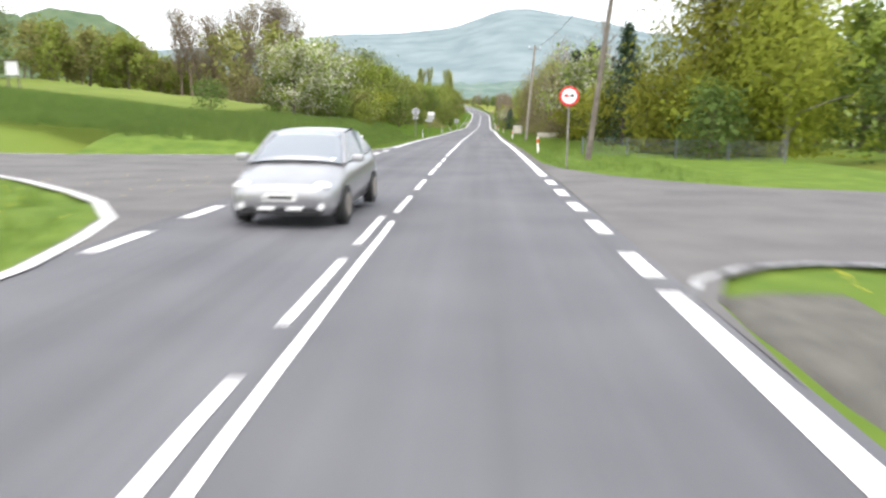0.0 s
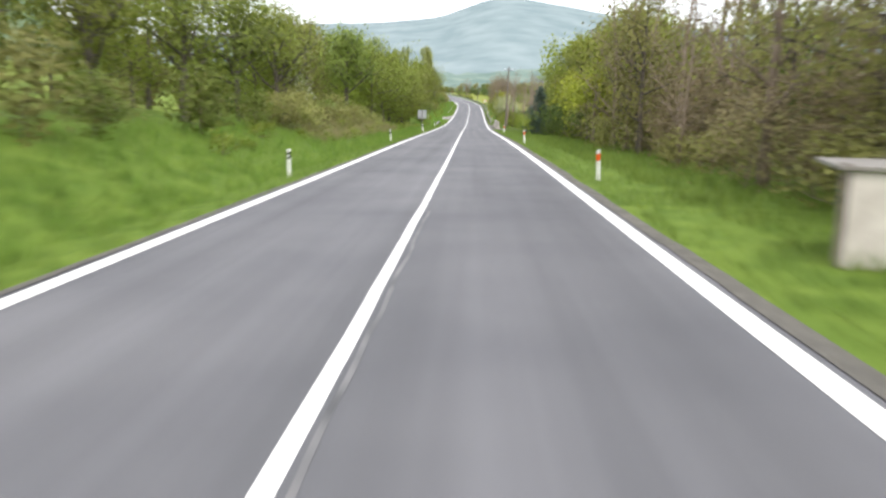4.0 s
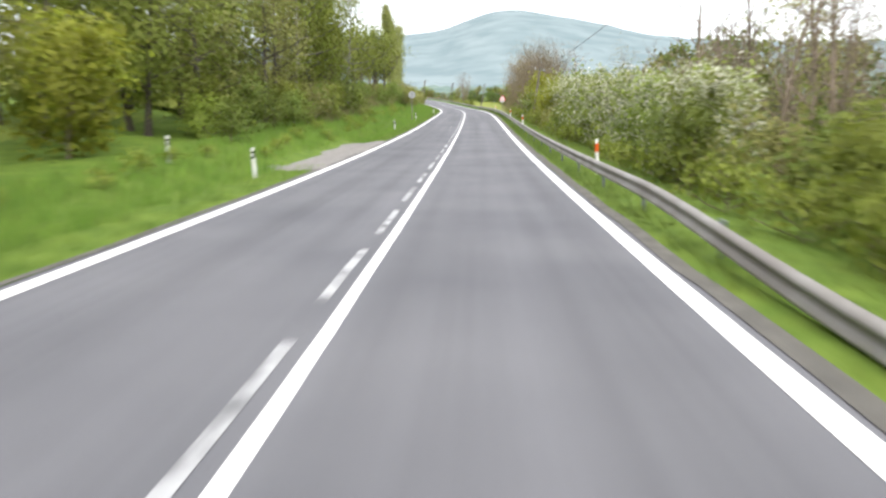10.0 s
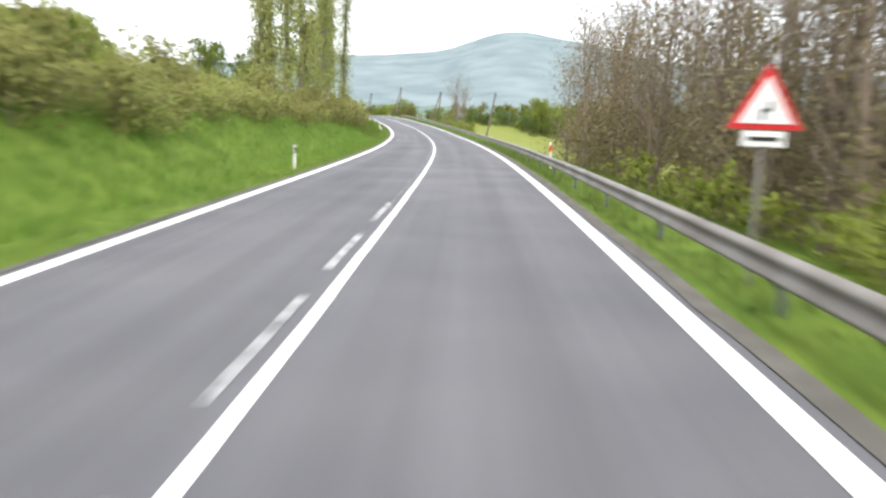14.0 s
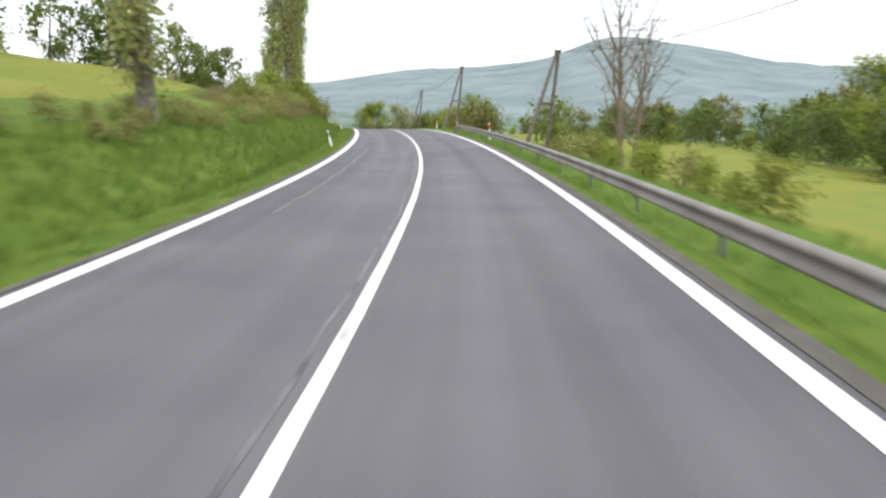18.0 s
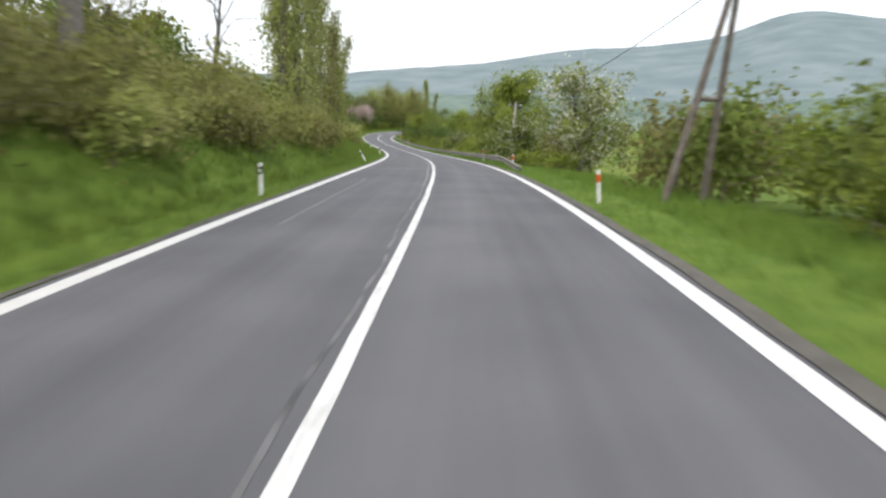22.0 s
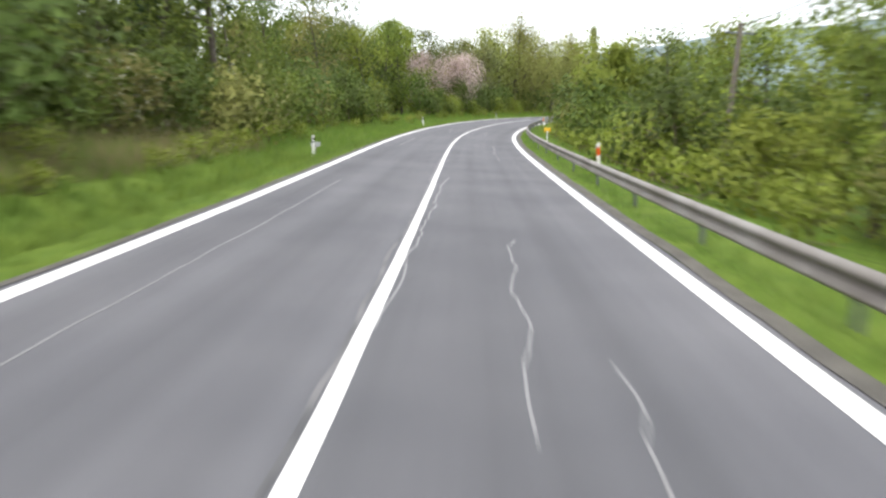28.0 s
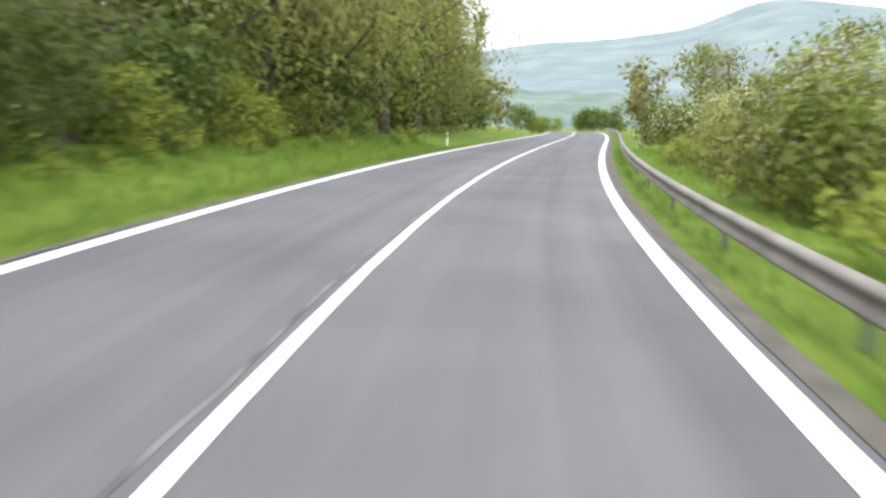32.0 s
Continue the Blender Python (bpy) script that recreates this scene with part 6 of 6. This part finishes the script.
        part("fog_lamp", (rod(.06, (sx * .62, .13, .36), (sx * .62, .03, .36), 10), M_LAMP), thing)
        for y in (.82, 3.42):
            wheel = part("wheel", (rod(.31, (sx * .72, y, .31), (sx * .9, y, .31), 24), M_RUBBER), thing)
            part("rim", (rod(.2, (sx * .89, y, .31), (sx * .915, y, .31), 20), M_ZINC), wheel)
    part("grille", (box(.9, .05, .16, (0, .04, .5), .02), M_BLACK), thing)
    part("lower_grille", (box(1.3, .06, .12, (0, .06, .3), .02), M_BLACK), thing)
    part("number_plate", (box(.5, .02, .11, (0, .0, .5), .005), M_PLATE), thing)
    part("plate_bar", (box(.4, .006, .05, (0, -.012, .5), .002), M_BLACK), thing)
    part("wiper", (rod(.012, (-.5, 1.1, 1.0), (.35, 1.14, 1.02), 6), M_BLACK), thing)
    thing.matrix_basis = m
    return tagged(thing, "silver hatchback car standing on the opposite lane", "car", "", "thing")


car(spot(11.9, -1.5, None, -2))


# ---- grass, dry grass and flowers ----
def blades(name, s0, s1, side, near, far, count, low, high, mat, label, seed, tufts=6):
    """Many grass blades in tufts, as one loose mass."""
    rng = np.random.default_rng(seed)
    s = rng.uniform(s0, s1, count)
    d = side * (near + (far - near) * rng.random(count) ** 1.5)
    keep = ~(((d > 0) & (((s > 203) & (s < 214)) | ((s > 207) & (s < 239) & (d < 5.6)))) | ((d < 0) & (s > 264) & (s < 282) & (d > -6.2)))
    e = np.abs(d)
    near_l, far_l = np.interp(e, [3.7, 4.2, 6.1, 10, 12.4, 17, 70], [4, 10, 14.4, 18.8, 21, 22.8, 25]), np.interp(e, [3.7, 4.2, 6.3, 9.5, 18, 70], [47, 43, 38, 35.5, 34, 37])
    near_r, far_r = np.interp(e, [3.7, 4.6, 5.4, 6.6, 14, 40], [-9, -8, 2, 8.4, 8.2, 6]), np.interp(e, [3.7, 4.4, 5.6, 7, 8.6, 14, 40], [34, 29, 25.5, 23.5, 22, 20, 16])
    keep &= np.where(d < 0, (s < near_l) | (s > far_l), (s < near_r) | (s > far_r))
    s, d = s[keep], d[keep]
    count = len(s)
    z = ground(s, d)
    x, y = on_line(s, d)
    p = np.stack([x, y, z - .02], 1)
    p = np.repeat(p, tufts, 0) + np.concatenate([rng.normal(0, .11, (count * tufts, 2)), np.zeros((count * tufts, 1))], 1)
    n = len(p)
    h = rng.uniform(low, high, n) * (1 + .5 * np.repeat(np.clip((np.abs(d) - near) / 4, 0, 1), tufts))
    a = rng.uniform(0, 2 * math.pi, n)
    w = .007 + .011 * rng.random(n)
    side_v = np.stack([np.cos(a) * w, np.sin(a) * w, np.zeros(n)], 1)
    tilt = np.stack([rng.normal(0, .35, n) * h, rng.normal(0, .35, n) * h, h], 1)
    shade = rng.normal(0, .22, (n, 3)) + (0, 0, 1)
    ahead = np.repeat(np.interp(s, S, HEAD), tufts)
    flip = np.cross(side_v, tilt) @ (1, 0, 0) * np.sin(ahead) - np.cross(side_v, tilt) @ (0, 1, 0) * np.cos(ahead) < 0
    side_v[flip] *= -1
    me = quads_mesh(name, np.stack([p - side_v, p + side_v, p + tilt], 1), 3, mat, shade / np.linalg.norm(shade, axis=1)[:, None])
    return tagged(new(name, me), label, "grass", "", "stuff")


for i, (a, b) in enumerate(((-6, 200), (200, 400), (400, 600), (600, 800))):
    blades("grass", a, b, -1, 3.95, 10, 9000, .07, .22, M_BLADE, "tufts of green roadside grass", 20 + i)
    blades("grass", a, b, 1, 4.1, 9, 7500, .07, .22, M_BLADE, "tufts of green roadside grass", 40 + i)
for i, (a, b, c) in enumerate(((44, 230, 5200), (236, 400, 4200), (400, 560, 4600), (560, 690, 4600), (690, 800, 3000))):
    blades("tall_grass", a, b, -1, 5.0, 9.5, c, .2, .42, M_LUSH, "lush knee-high spring grass on the bank", 100 + i, 8)
blades("tall_grass", 38.5, 50, -1, 14, 34, 7000, .2, .42, M_DEEP, "rough lush grass beside the side road", 121, 8)
blades("tall_grass", 37, 80, -1, 5.0, 16.5, 7000, .22, .45, M_DEEP, "rough lush grass at the foot of the field", 120, 8)
for i, (a, b, c) in enumerate(((44, 200, 2600), (480, 560, 1600))):
    blades("tall_grass", a, b, 1, 5.6, 9.0, c, .2, .4, M_LUSH, "lush knee-high spring grass beside the verge", 110 + i, 8)
for i, (a, b, lo, hi, c) in enumerate(((290, 430, 8.5, 14, 5000), (474, 566, 7.5, 14, 5000), (135, 175, 6.5, 10, 1500), (648, 690, 6.8, 11, 1200))):
    blades("dry_grass", a, b, -1, lo, hi, c, .35, .8, M_DRY, "tall pale dry grass on the bank", 60 + i)


def flowers(s0, s1, d0, d1, count, seed):
    rng = np.random.default_rng(seed)
    s, d = rng.uniform(s0, s1, count), rng.uniform(d0, d1, count)
    x, y = on_line(s, d)
    z = ground(s, d) + rng.uniform(.08, .2, count)
    c = np.stack([x, y, z], 1)
    k = np.arange(6) * math.pi / 3
    ring = np.stack([np.cos(k) * .035, np.sin(k) * .035, np.zeros(6)], 1)
    me = quads_mesh("dandelions", c[:, None, :] + ring[None], 6, M_FLOWER)
    return tagged(new("dandelions", me), "yellow dandelions flowering in the grass", "flowers", "", "stuff")


for i, (a, b, c, d, n) in enumerate(((41, 54, -5.6, -4.6, 200), (352, 380, -4.9, -4.2, 160), (488, 505, -5.2, -4.4, 80), (612, 645, -5.0, -4.3, 160), (292, 306, -6, -4.4, 50), (282, 300, 4.3, 5.0, 40), (2, 9, 5.2, 7.5, 70), (10, 22, -9, -5, 40), (160, 164, -5.6, -4.6, 25), (618, 624, 4.3, 5, 12))):
    flowers(a, b, c, d, n, 80 + i)
# tall weeds along the foot of hedges
wood(["weed"], 120, 225, 3, -8.2, -6.2, .4, .8, "low fresh green weeds on the bank")
wood(["weed"], 236, 330, 3, -8.5, -6.6, .4, .75, "low fresh green weeds on the bank")
wood(["weed"], 640, 800, 2.6, -8.5, -6.6, .5, .95, "low fresh green weeds by the wood")
wood(["weed"], 244, 360, 3, 6.4, 8.2, .8, 1.3, "low fresh green weeds behind the guardrail")
wood(["weed"], 560, 800, 3, 6.4, 8.0, .8, 1.4, "low fresh green weeds behind the guardrail")
